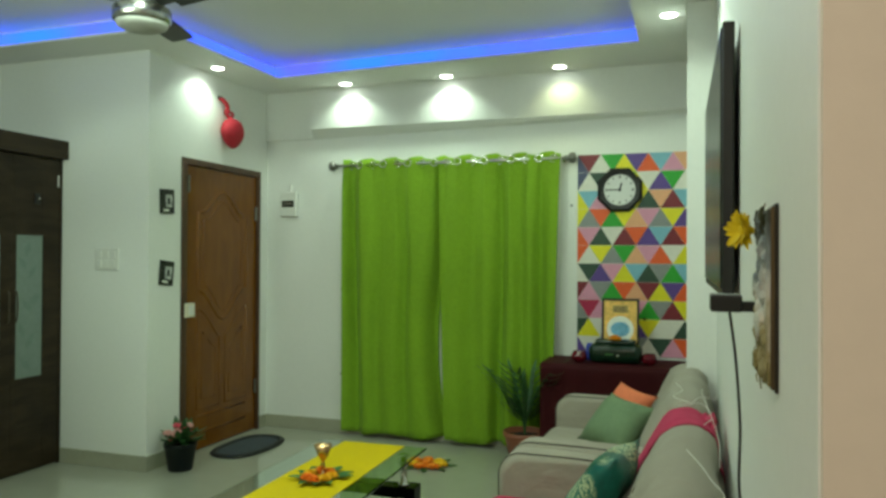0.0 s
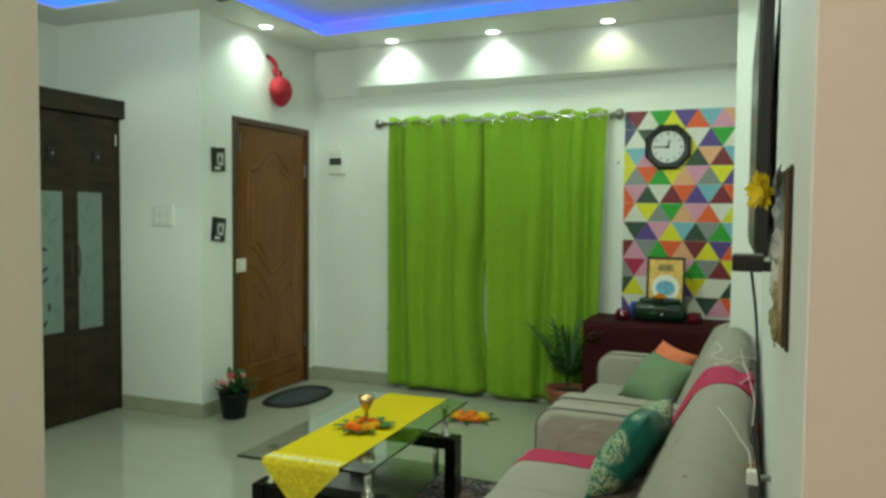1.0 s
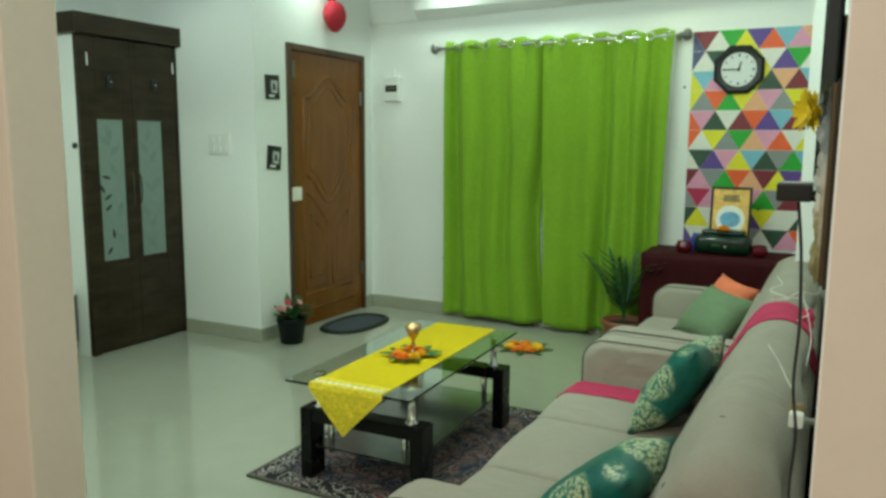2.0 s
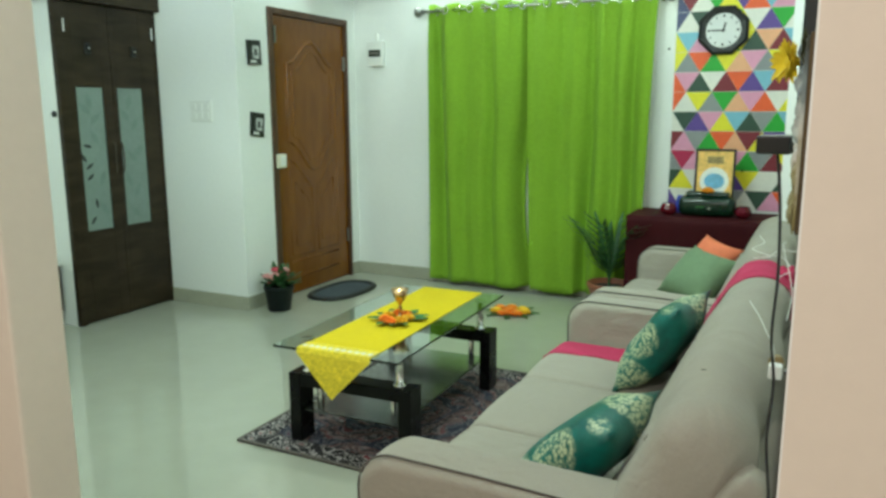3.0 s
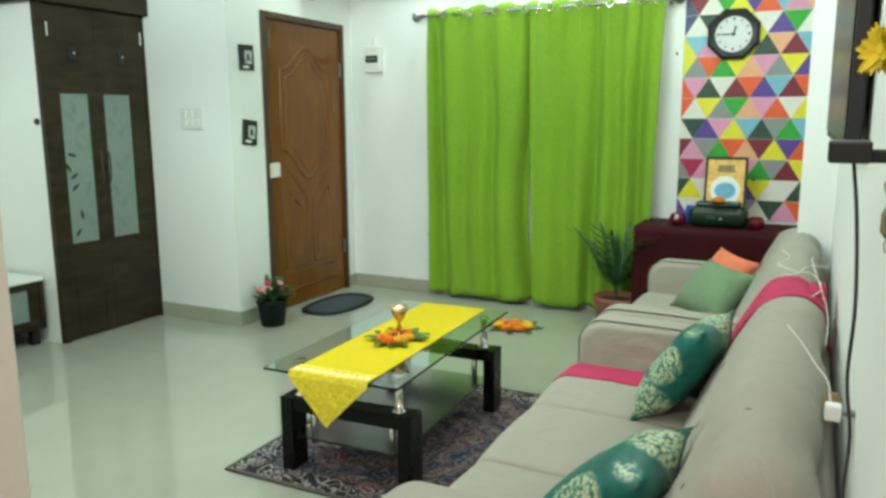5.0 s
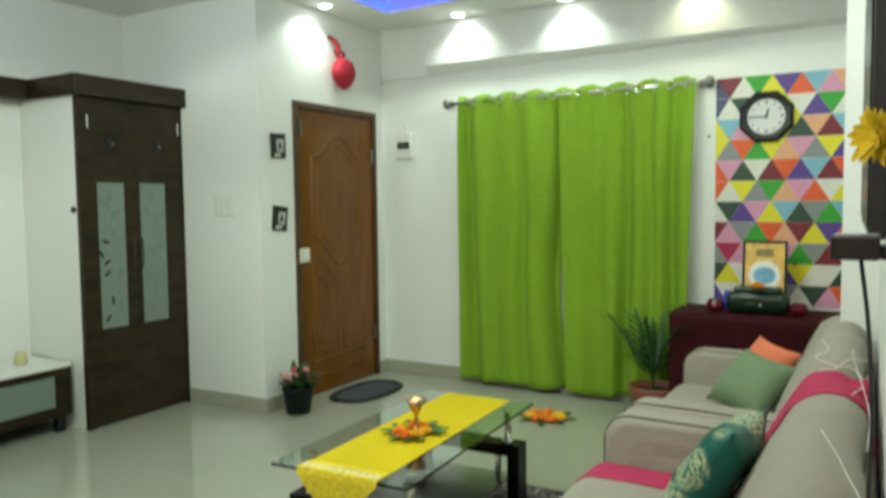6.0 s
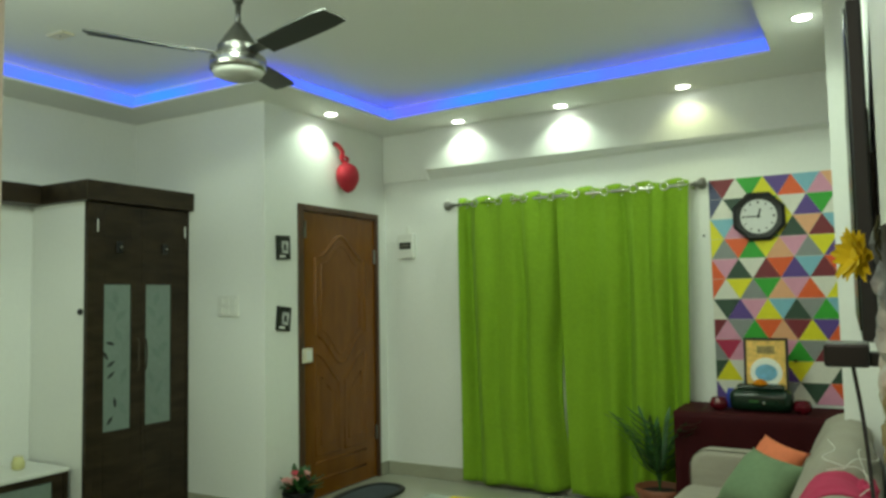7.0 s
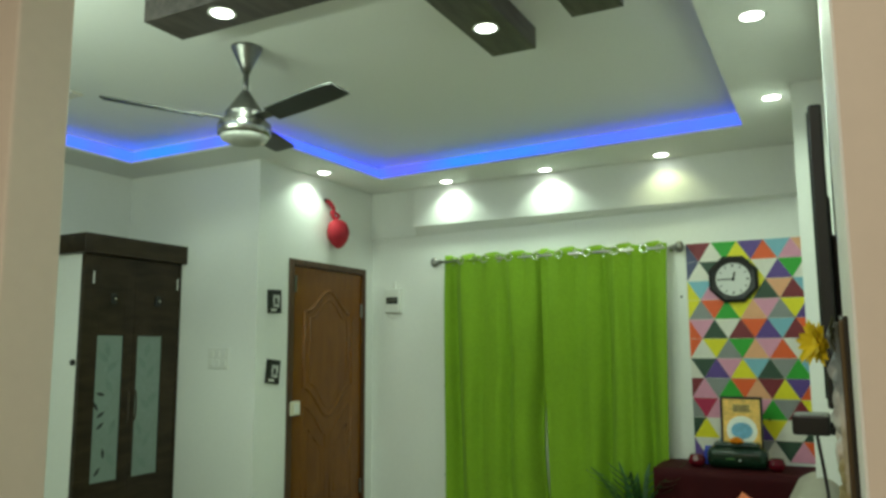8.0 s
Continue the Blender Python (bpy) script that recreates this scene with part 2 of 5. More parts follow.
def tube(points, r, n=8, bm=None, closed=False):
    """A round tube along points."""
    out = bm or bmesh.new()
    pts = [Vector(p) for p in points]
    rings = []
    up = Vector((0, 0, 1))
    for i, p in enumerate(pts):
        if closed:
            d = pts[(i + 1) % len(pts)] - pts[i - 1]
        else:
            d = pts[min(i + 1, len(pts) - 1)] - pts[max(i - 1, 0)]
        d.normalize()
        a = d.cross(up if abs(d.dot(up)) < 0.95 else Vector((1, 0, 0))).normalized()
        b = d.cross(a)
        rad = r[i] if isinstance(r, (list, tuple)) else r
        rings.append([out.verts.new(p + a * rad * math.cos(t) + b * rad * math.sin(t)) for t in (2 * math.pi * k / n for k in range(n))])
    pairs = list(zip(rings, rings[1:])) + ([(rings[-1], rings[0])] if closed else [])
    for a, b in pairs:
        for k in range(n):
            out.faces.new((a[k], a[(k + 1) % n], b[(k + 1) % n], b[k]))
    if not closed:
        out.faces.new(rings[0])
        out.faces.new(rings[-1])
    return out


def smooth_path(pts, n=8):
    """Catmull-Rom through the points."""
    P = [Vector(p) for p in pts]
    P = [2 * P[0] - P[1]] + P + [2 * P[-1] - P[-2]]
    out = []
    for i in range(1, len(P) - 2):
        for k in range(n):
            t = k / n
            a, b, c, d = P[i - 1], P[i], P[i + 1], P[i + 2]
            out.append(0.5 * (2 * b + (c - a) * t + (2 * a - 5 * b + 4 * c - d) * t * t + (3 * b - a - 3 * c + d) * t ** 3))
    return out + [P[-2]]


def prism(profile, y0, y1, soft=0.03, bm=None, puff=0.0):
    """A profile in x and z swept along y, its ends rounded in."""
    out = bm or bmesh.new()
    cx = sum(p[0] for p in profile) / len(profile)
    cz = sum(p[1] for p in profile) / len(profile)
    cuts = []
    for k in range(5):
        a = math.pi / 2 * k / 4
        cuts.append((soft * (1 - math.sin(a)), soft * (1 - math.cos(a))))
    mid = [(y0 + soft + (y1 - y0 - 2 * soft) * k / 22, -puff * math.sin(math.pi * k / 22)) for k in range(1, 22)]
    rows = [(y0 + d, i) for i, d in cuts] + mid + [(y1 - d, i) for i, d in reversed(cuts)]
    rings = []
    for y, ins in rows:
        ring = []
        for x, z in profile:
            v = Vector((x - cx, z - cz))
            l = v.length
            v *= max(0.05, (l - ins) / l)
            ring.append(out.verts.new((cx + v.x, y, cz + v.y)))
        rings.append(ring)
    n = len(profile)
    for a, b in zip(rings, rings[1:]):
        for i in range(n):
            out.faces.new((a[i], a[(i + 1) % n], b[(i + 1) % n], b[i]))
    out.faces.new(rings[0])
    out.faces.new(rings[-1])
    return out


def rumple(bm, amp, scale, seed):
    """Uneven stuffing: push the surface in and out."""
    bm.normal_update()
    for v in bm.verts:
        p = v.co * scale
        v.co += v.normal * amp * (noise.noise((p.x + seed, p.y, p.z)) + 0.5 * noise.noise((2.3 * p.x, 2.3 * p.y + seed, 2.3 * p.z)))
    return bm


def arc(cx, cz, r, a0, a1, n=8):
    return [(cx + r * math.cos(radians(a0 + (a1 - a0) * k / n)), cz + r * math.sin(radians(a0 + (a1 - a0) * k / n))) for k in range(n + 1)]


def pillow(w, h, t, n=14):
    """A stuffed square cushion in the x-z plane, its thickness along y."""
    bm = bmesh.new()
    grid = {}
    for s in (-1, 1):
        for i in range(n + 1):
            for j in range(n + 1):
                u, v = 2 * i / n - 1, 2 * j / n - 1
                rim = i in (0, n) or j in (0, n)
                if rim and s == 1:
                    grid[s, i, j] = grid[-1, i, j]
                    continue
                th = t / 2 * ((1 - u ** 4) * (1 - v ** 4)) ** 0.95 * (1 + 0.10 * noise.noise((u * 2, v * 2, s)))
                pin = 1 - 0.13 * (1 - u * u) * (abs(v) ** 3) 
                pin2 = 1 - 0.13 * (1 - v * v) * (abs(u) ** 3)
                grid[s, i, j] = bm.verts.new((u * w / 2 * pin2, s * th, v * h / 2 * pin))
    for s in (-1, 1):
        for i in range(n):
            for j in range(n):
                bm.faces.new((grid[s, i, j], grid[s, i + 1, j], grid[s, i + 1, j + 1], grid[s, i, j + 1]))
    return bm


def sheet(fn, nu, nv, thick=0.0):
    """A cloth sheet through fn(u, v), u and v from 0 to 1."""
    bm = bmesh.new()
    g = [[bm.verts.new(fn(i / nu, j / nv)) for j in range(nv + 1)] for i in range(nu + 1)]
    for i in range(nu):
        for j in range(nv):
            bm.faces.new((g[i][j], g[i + 1][j], g[i + 1][j + 1], g[i][j + 1]))
    return bm


def thicken(ob, d, offset=0.0):
    md = ob.modifiers.new("thickness", "SOLIDIFY")
    md.thickness, md.offset = d, offset
    return ob


def structure(name, bm, material, label, category, smooth=False):
    return tagged(part(name, bm, material, None, "", smooth), label, category, kind="structure")


# ---- structure ----
XR, XD, XL, YF, YN = 0.156, -3.34, -4.63, 5.03, 3.60
DY0, DY1, DZ = 3.93, 4.915, 2.10
structure("floor", box(-5.0, 1.3, -2.2, 5.3, -0.1, 0.0), FLOOR, "polished pale cream vitrified tile floor", "floor")
structure("wall_far", box(XD - 0.12, XR + 0.15, YF, YF + 0.15, 0, 3.0), WALL, "white painted wall behind green curtains", "wall")
bm = box(XD - 0.12, XD, YN + 0.12, DY0, 0, 3.0)
box(XD - 0.12, XD, DY1, YF, 0, 3.0, bm=bm)
box(XD - 0.12, XD, DY0, DY1, DZ, 3.0, bm=bm)
structure("wall_door", bm, WALL, "white painted wall with the entrance door opening", "wall")
structure("wall_niche", box(XL - 0.12, XD, YN, YN + 0.12, 0, 3.0), WALL, "white painted wall beside the cupboard", "wall")
structure("wall_left", box(XL - 0.12, XL, 0.6, YN, 0, 3.0), WALL, "white painted side wall", "wall")
structure("wall_right", box(XR, XR + 0.15, 0.352, YF, 0, 3.0), WALL, "white painted wall with the television", "wall")
structure("wall_column", box(0.008, XR, 3.72, YF, 0, 3.0), WALL, "white painted column in the corner", "wall")
bm = box(0.158, 1.2, 0.34, 0.352, 0, 3.0)
box(XR + 0.15, 1.2, 0.352, 0.46, 0, 3.0, bm=bm)
structure("wall_opening_right", bm, HALL, "cream painted wall end at the opening", "wall")
structure("wall_opening_left", box(XL - 0.12, -1.24, 0.55, 0.67, 0, 3.0, 0.006), HALL, "cream painted wall end at the opening", "wall")
bm = box(1.08, 1.2, -2.1, 0.34, 0, 3.0)
structure("wall_hall_right", bm, HALL, "cream painted hall wall", "wall")
structure("wall_hall_left", box(-2.3, -2.18, -2.1, 0.55, 0, 3.0), HALL, "cream painted hall wall", "wall")
structure("wall_hall_back", box(-2.3, 1.2, -2.2, -2.1, 0, 3.0), HALL, "cream painted hall wall", "wall")
structure("hall_ceiling", box(-2.3, 1.2, -2.2, 0.6, 2.76, 2.9), CEILING, "white painted hall ceiling", "ceiling")

# beams over the curtains
bm = bmesh.new()
ends = [[bm.verts.new((x, y, z)) for y, z in ((4.965, SOFFIT), (4.965, 2.44), (YF, low), (YF, SOFFIT))] for x, low in ((-2.90, 2.365), (0.008, 2.418))]
for k in range(4):
    bm.faces.new((ends[0][k], ends[0][k - 1], ends[1][k - 1], ends[1][k]))
bm.faces.new(ends[0])
bm.faces.new(ends[1])
structure("beam_long", bm, WALL, "white plastered ceiling beam above the curtains", "beam")
structure("beam_short", box(XD, -2.90, 5.005, YF, 2.365, SOFFIT, 0.004), WALL, "shallow white plastered beam in the corner", "beam")

# tray ceiling: a lowered border with a lit recess
INNER = [(-0.285, 4.40), (-2.96, 4.56), (-3.0, 3.25), (-4.24, 3.26), (-4.24, 1.1), (-0.26, 1.1)]
OUTER = [(XR + 0.1, 5.1), (XD - 0.1, 5.1), (XD - 0.1, YN + 0.1), (XL - 0.1, YN + 0.1), (XL - 0.1, 0.6), (XR + 0.1, 0.6)]


SIGN = 1 if sum(INNER[i - 1][0] * INNER[i][1] - INNER[i][0] * INNER[i - 1][1] for i in range(6)) > 0 else -1


def grown(poly, d):
    """The outline moved outwards by d."""
    out = []
    for i, p in enumerate(poly):
        a, b, c = Vector(poly[i - 1]), Vector(p), Vector(poly[(i + 1) % len(poly)])
        n1 = Vector(((b - a).y, -(b - a).x)).normalized() * SIGN
        n2 = Vector(((c - b).y, -(c - b).x)).normalized() * SIGN
        out.append(tuple(b + (n1 + n2) / (1 + n1.dot(n2)) * d))
    return out


def ring(inner, outer, z0, z1):
    bm = bmesh.new()
    lo = [[bm.verts.new((x, y, z)) for x, y in pts] for z in (z0, z1) for pts in (inner, outer)]
    a0, b0, a1, b1 = lo
    n = len(inner)
    for i in range(n):
        j = (i + 1) % n
        bm.faces.new((a0[i], a0[j], b0[j], b0[i]))
        bm.faces.new((a1[i], a1[j], b1[j], b1[i]))
        bm.faces.new((a0[i], a0[j], a1[j], a1[i]))
        bm.faces.new((b0[i], b0[j], b1[j], b1[i]))
    return bm


structure("ceiling_border", ring(INNER, OUTER, SOFFIT, SOFFIT + 0.014), CEILING, "lowered white plaster ceiling border with downlights", "ceiling")
structure("ceiling", box(-5.0, 0.6, 0.5, 5.3, CEIL, CEIL + 0.1), CEILING, "white plaster tray ceiling", "ceiling")
structure("cove_back", ring(grown(INNER, 0.11), OUTER, SOFFIT + 0.014, CEIL), CEILING, "white plaster back of the lit ceiling recess", "ceiling")
strip = thing("led_strip", -1.9, 2.9, SOFFIT + 0.014, "glowing blue light strip in the ceiling recess", "light strip")
# each length is made tall: its glow also stands for the lit recess back
g1, g2 = grown(INNER, 0.085), grown(INNER, 0.108)
for i in range(6):
    j = (i + 1) % 6
    bm = bmesh.new()
    vs = [bm.verts.new((x + 1.9, y - 2.9, z)) for z in (0.002, 0.100) for x, y in (g1[i], g1[j], g2[j], g2[i])]
    for q in ((0, 1, 2, 3), (4, 5, 6, 7), (0, 1, 5, 4), (1, 2, 6, 5), (2, 3, 7, 6), (3, 0, 4, 7)):
        bm.faces.new([vs[k] for k in q])
    part("led_length", bm, LEDDIM if i == 5 else LED, strip)

# skirting
SK = [("baseboard_far", (XD + 0.012, 0.0, YF - 0.012, YF)), ("baseboard_door_a", (XD, XD + 0.012, YN - 0.012, DY0)), ("baseboard_door_b", (XD, XD + 0.012, DY1, YF)),
      ("baseboard_niche", (-4.05, XD, YN - 0.012, YN)), ("baseboard_right", (XR - 0.012, XR, 0.352, 3.72)), ("baseboard_left", (XL, XL + 0.012, 0.67, 2.80))]
for name, (x0, x1, y0, y1) in SK:
    structure(name, box(x0, x1, y0, y1, 0, 0.10, 0.003), SKIRT, "grey-beige tile skirting along the wall", "baseboard")

# ---- entrance door ----
door = thing("entrance_door", XD, (DY0 + DY1) / 2, 0, "brown varnished wooden entrance door with moulded panels, closed", "door", kind="structure")
door.name = "door_1"
hw = (DY1 - DY0) / 2
bm = box(-0.10, 0.012, -hw, -hw + 0.055, 0, DZ, 0.004)
part("door_frame_side", bm, DOORFRAME, door, "dark stained wooden door frame")
part("door_frame_side", box(-0.10, 0.012, hw - 0.03, hw, 0, DZ, 0.004), DOORFRAME, door)
part("door_frame_head", box(-0.10, 0.012, -hw + 0.055, hw - 0.03, DZ - 0.045, DZ, 0.004), DOORFRAME, door)
L0, L1, LT = -hw + 0.057, hw - 0.032, DZ - 0.048
leaf = part("door_leaf", box(-0.055, -0.012, L0, L1, 0.008, LT, 0.003), DOORWOOD, door)
LC, LW = (L0 + L1) / 2, (L1 - L0)


def moulding(pts, r=0.020):
    return part("moulding", tube([(-0.012 - 0.55 * r, LC + y, z) for y, z in pts], r, 8, closed=True), DOORWOOD, leaf, smooth=True)


def ogee(w, z0, h, n=14):
    """An arched S-curve from -w to w."""
    return [(w * (2 * k / n - 1), z0 + h * (0.5 - 0.5 * math.cos(2 * math.pi * k / n)) ** 1.3) for k in range(n + 1)]


w = LW * 0.34
top = ogee(w, 1.72, 0.17)
bot = [(y, 1.16 - 0.22 * (0.5 - 0.5 * math.cos(math.pi * (1 + y / w))) ** 1.2) for y, z in reversed(top)]
moulding(top + bot)
moulding([(y * 0.78, 1.40 + (z - 1.40) * 0.86) for y, z in top + bot], 0.012)
for s in (-1, 1):
    a = [(s * 0.035, 0.30), (s * w, 0.30)]
    up = [(s * w * k / 8, 1.02 - 0.22 * (0.5 - 0.5 * math.cos(math.pi * (1 + k / 8))) ** 1.2) for k in range(8, 0, -1)]
    moulding(a + up + [(s * 0.035, 0.80)], 0.015)
    moulding([(s * (0.035 + 0.16 * w), 0.37), (s * w * 0.82, 0.37), (s * w * 0.82, 0.86), (s * w * 0.5, 0.77), (s * (0.035 + 0.16 * w), 0.72)], 0.010)
moulding([(-w, 0.13), (w, 0.13), (w, 0.25), (-w, 0.25)], 0.012)
part("lock_case", box(-0.012, 0.022, L0 - 0.03, L0 + 0.075, 0.975, 1.075, 0.006), CREAMPL, door, "cream lock cover")
part("latch_plate", box(0.022, 0.028, L0 + 0.005, L0 + 0.06, 0.99, 1.06, 0.003), WHITEPL, door)
part("hinge", box(-0.014, 0.004, L1 - 0.022, L1 - 0.004, 1.70, 1.81, 0.003), STEEL, door, "steel hinge")
part("hinge", box(-0.014, 0.004, L1 - 0.022, L1 - 0.004, 0.30, 0.41, 0.003), STEEL, door)
part("door_bolt", box(-0.012, 0.004, L0 + 0.015, L0 + 0.035, 1.86, 1.98, 0.003), STEEL, door, "steel tower bolt")
structure("door_backing", box(XD - 0.16, XD - 0.12, DY0 - 0.1, DY1 + 0.1, 0, DZ + 0.1), WALL, "wall closing the stairwell outside", "wall")

# ---- cupboard ----
HANDLE = mat("dark_bronze", (0.06, 0.045, 0.03), 0.35, 0.3)
LEAFPRINT = mat("dark_leaf_print", (0.014, 0.020, 0.018), 0.5)
CX, CY0, CY1, CH = -4.055, 2.81, 3.594, 2.06
cup = thing("cupboard", CX, CY0, 0, "tall dark walnut cupboard with two frosted glass panes, closed", "cupboard")
W = CY1 - CY0
part("body", box(XL - CX + 0.002, -0.03, 0.006, W, 0.0, CH), CABWOODV, cup)
part("side_panel", box(XL - CX + 0.002, -0.034, -0.004, 0.006, 0.0, CH), WALL, cup, "white painted side panel")
part("front_stile", box(-0.034, 0.004, -0.004, 0.045, 0, CH, 0.002), CABWOOD, cup)
part("front_stile", box(-0.034, 0.004, W - 0.02, W, 0, CH, 0.002), CABWOOD, cup)
P = [(0.115, 0.315), (0.428, 0.636)]
# leaves: along the pane, height, tilt, length
PRINTS = [[(0.26, 1.165, 1.3), (0.10, 1.09, 0.5), (0.30, 1.035, -1.0), (0.30, 0.965, -0.9), (0.45, 0.79, 0.1), (0.27, 0.68, -0.7)], []]
ETCHED = [[(0.45, 1.45, 0.2), (0.30, 1.40, 0.9), (0.65, 1.34, -0.8), (0.55, 1.22, 0.5), (0.75, 0.95, -0.4), (0.72, 0.75, 0.6)],
          [(0.45, 1.45, -0.2), (0.25, 1.36, 0.7), (0.62, 1.30, -0.6), (0.72, 1.12, -0.9), (0.45, 1.08, 0.8), (0.25, 0.92, 0.3), (0.55, 0.85, -0.5), (0.40, 0.70, 0.8)]]
for k, (d0, d1) in enumerate(((0.047, W / 2 - 0.001), (W / 2 + 0.001, W - 0.022))):
    p0, p1 = P[k]
    dr = part("door", box(-0.026, 0.0, d0, p0, 0.01, CH - 0.006, 0.002), CABWOOD, cup)
    part("door_stile", box(-0.026, 0.0, p1, d1, 0.01, CH - 0.006, 0.002), CABWOOD, dr)
    part("door_panel_lower", box(-0.026, 0.0, p0, p1, 0.01, 0.615, 0.002), CABWOOD, dr)
    part("door_panel_upper", box(-0.026, 0.0, p0, p1, 1.54, CH - 0.006, 0.002), CABWOOD, dr)
    part("pane", box(-0.022, -0.010, p0, p1, 0.615, 1.54), FROST, dr, "frosted glass pane etched with leaves")
    for q, (fy, z, a) in enumerate(PRINTS[k] + ETCHED[k]):
        y = p0 + fy * (p1 - p0)
        col, s, fat = (LEAFPRINT, 0.036, 0.34) if q < len(PRINTS[k]) else (ETCH, 0.055, 0.42)
        t = bmesh.new()
        lp = [(y + c * fat * s * math.cos(a) - d * s * math.sin(a), z + c * fat * s * math.sin(a) + d * s * math.cos(a)) for c, d in ((0, -1), (0.8, -0.4), (0.9, 0.2), (0, 1), (-0.9, 0.2), (-0.8, -0.4))]
        lo, hi = [[t.verts.new((x, *p)) for p in lp] for x in (-0.0105, -0.0090)]
        t.faces.new(hi)
        for q2 in range(6):
            t.faces.new((lo[q2], lo[q2 - 1], hi[q2 - 1], hi[q2]))
        part("etched_leaf", t, col, dr)
    yk = (d0 + d1) / 2
    part("key_plate", box(0.0, 0.012, yk - 0.022, yk + 0.022, 1.745, 1.815, 0.004), BLACK, dr, "small black knob plate")
    part("knob", lathe([(0.006, 0), (0.008, 0.012), (0.004, 0.016)], 12, m=Matrix.Translation((0.012, yk, 1.78)) @ pose(0, 0, 0, 0, 90, 0)), CHROME, dr, smooth=True)
    yh = W / 2 + (-0.028 if k == 0 else 0.028)
    part("handle", tube(smooth_path([(0.002, yh, 0.98), (0.016, yh, 0.995), (0.020, yh + 0.004 * (1 if k else -1), 1.08), (0.016, yh, 1.165), (0.002, yh, 1.18)]), 0.005, 8), HANDLE, dr, "curved dark metal handle", smooth=True)
for y in (0.062, W - 0.035):
    part("hinge", box(0.001, 0.008, y - 0.004, y + 0.004, 1.87, 1.95, 0.002), WHITEPL, cup, "pale metal hinge")
part("side_knob", lathe([(0.020, 0), (0.020, 0.010), (0.012, 0.018)], 14, m=Matrix.Translation((-0.06, -0.004, 1.37)) @ pose(0, 0, 0, 90, 0, 0)), BLACK, cup, "small black knob")
part("cornice", box(XL - CX + 0.002, 0.055, -0.05, W + 0.002, CH, CH + 0.125, 0.004), CABWOOD, cup, "projecting walnut cornice")
pel = thing("wall_pelmet", XL, 0.68, CH, "dark walnut pelmet running along the wall", "pelmet")
part("front", box(0.15, 0.168, 0, CY0 - 0.05 - 0.68 - 0.004, 0.0, 0.125, 0.003), CABWOOD, pel)
part("underside", box(0.0, 0.15, 0, CY0 - 0.05 - 0.68 - 0.004, 0.0, 0.018, 0.002), CABWOOD, pel)
part("top_board", box(0.0, 0.15, 0, CY0 - 0.05 - 0.68 - 0.004, 0.107, 0.125, 0.002), CABWOOD, pel)

# ---- low console ----
con = thing("low_console", XL + 0.016, 0.95, 0, "low walnut console with white top and frosted drop front", "console")
D, LN, TOP = 0.44, 1.83, 0.425
part("top", box(0, D + 0.006, 0, LN, TOP - 0.022, TOP, 0.003), WHITEPL, con, "white laminate top")
part("end_panel", box(0, D, 0.002, 0.032, 0.10, TOP - 0.022, 0.002), CABWOOD, con)
part("end_panel", box(0, D, LN - 0.032, LN - 0.002, 0.10, TOP - 0.022, 0.002), CABWOOD, con)
part("bottom_board", box(0, D, 0.032, LN - 0.032, 0.10, 0.125, 0.002), CABWOOD, con)
for k in range(2):
    y0, y1 = 0.034 + k * 0.881, 0.034 + (k + 1) * 0.881 - 0.004
    fl = part("flap", box(D - 0.02, D, y0, y1, 0.360, TOP - 0.024, 0.002), CABWOOD, con)
    part("rail", box(D - 0.02, D, y0, y1, 0.127, 0.165, 0.002), CABWOOD, fl)
    part("stile", box(D - 0.02, D, y0, y0 + 0.068, 0.165, 0.360, 0.002), CABWOOD, fl)
    part("stile", box(D - 0.02, D, y1 - 0.068, y1, 0.165, 0.360, 0.002), CABWOOD, fl)
    part("pane", box(D - 0.016, D - 0.008, y0 + 0.068, y1 - 0.068, 0.165, 0.360), FROST, fl, "frosted glass pane")
    part("knob", lathe([(0.006, 0), (0.010, 0.012), (0.007, 0.018)], 12, m=Matrix.Translation((D, (y0 + y1) / 2, 0.378)) @ pose(0, 0, 0, 0, 90, 0)), CHROME, fl, smooth=True)
for x in (0.03, D - 0.075):
    for y in (0.03, LN / 2, LN - 0.085):
        part("leg", box(x, x + 0.05, y, y + 0.05, 0, 0.10, 0.002), BLACK, con)
jar = thing("candle_jar", -4.40, 2.60, TOP, "small glass jar with pale yellow wax", "jar")
part("jar", lathe([(0.026, 0), (0.036, 0.008), (0.038, 0.04), (0.030, 0.062), (0.026, 0.068), (0.028, 0.078)], 20), mat("yellow_wax_glass", (0.62, 0.60, 0.28), 0.25), jar, smooth=True)
part("wax", lathe([(0.022, 0.070), (0.022, 0.078), (0.004, 0.080), (0.004, 0.092)], 16), CREAMPL, jar, smooth=True)
vase = thing("red_vase", -4.36, 2.36, TOP, "small glossy red vase", "vase")
part("body", lathe([(0.025, 0), (0.04, 0.02), (0.045, 0.05), (0.03, 0.085), (0.022, 0.10), (0.03, 0.115), (0.024, 0.112), (0.018, 0.10)], 20), RED, vase, smooth=True)

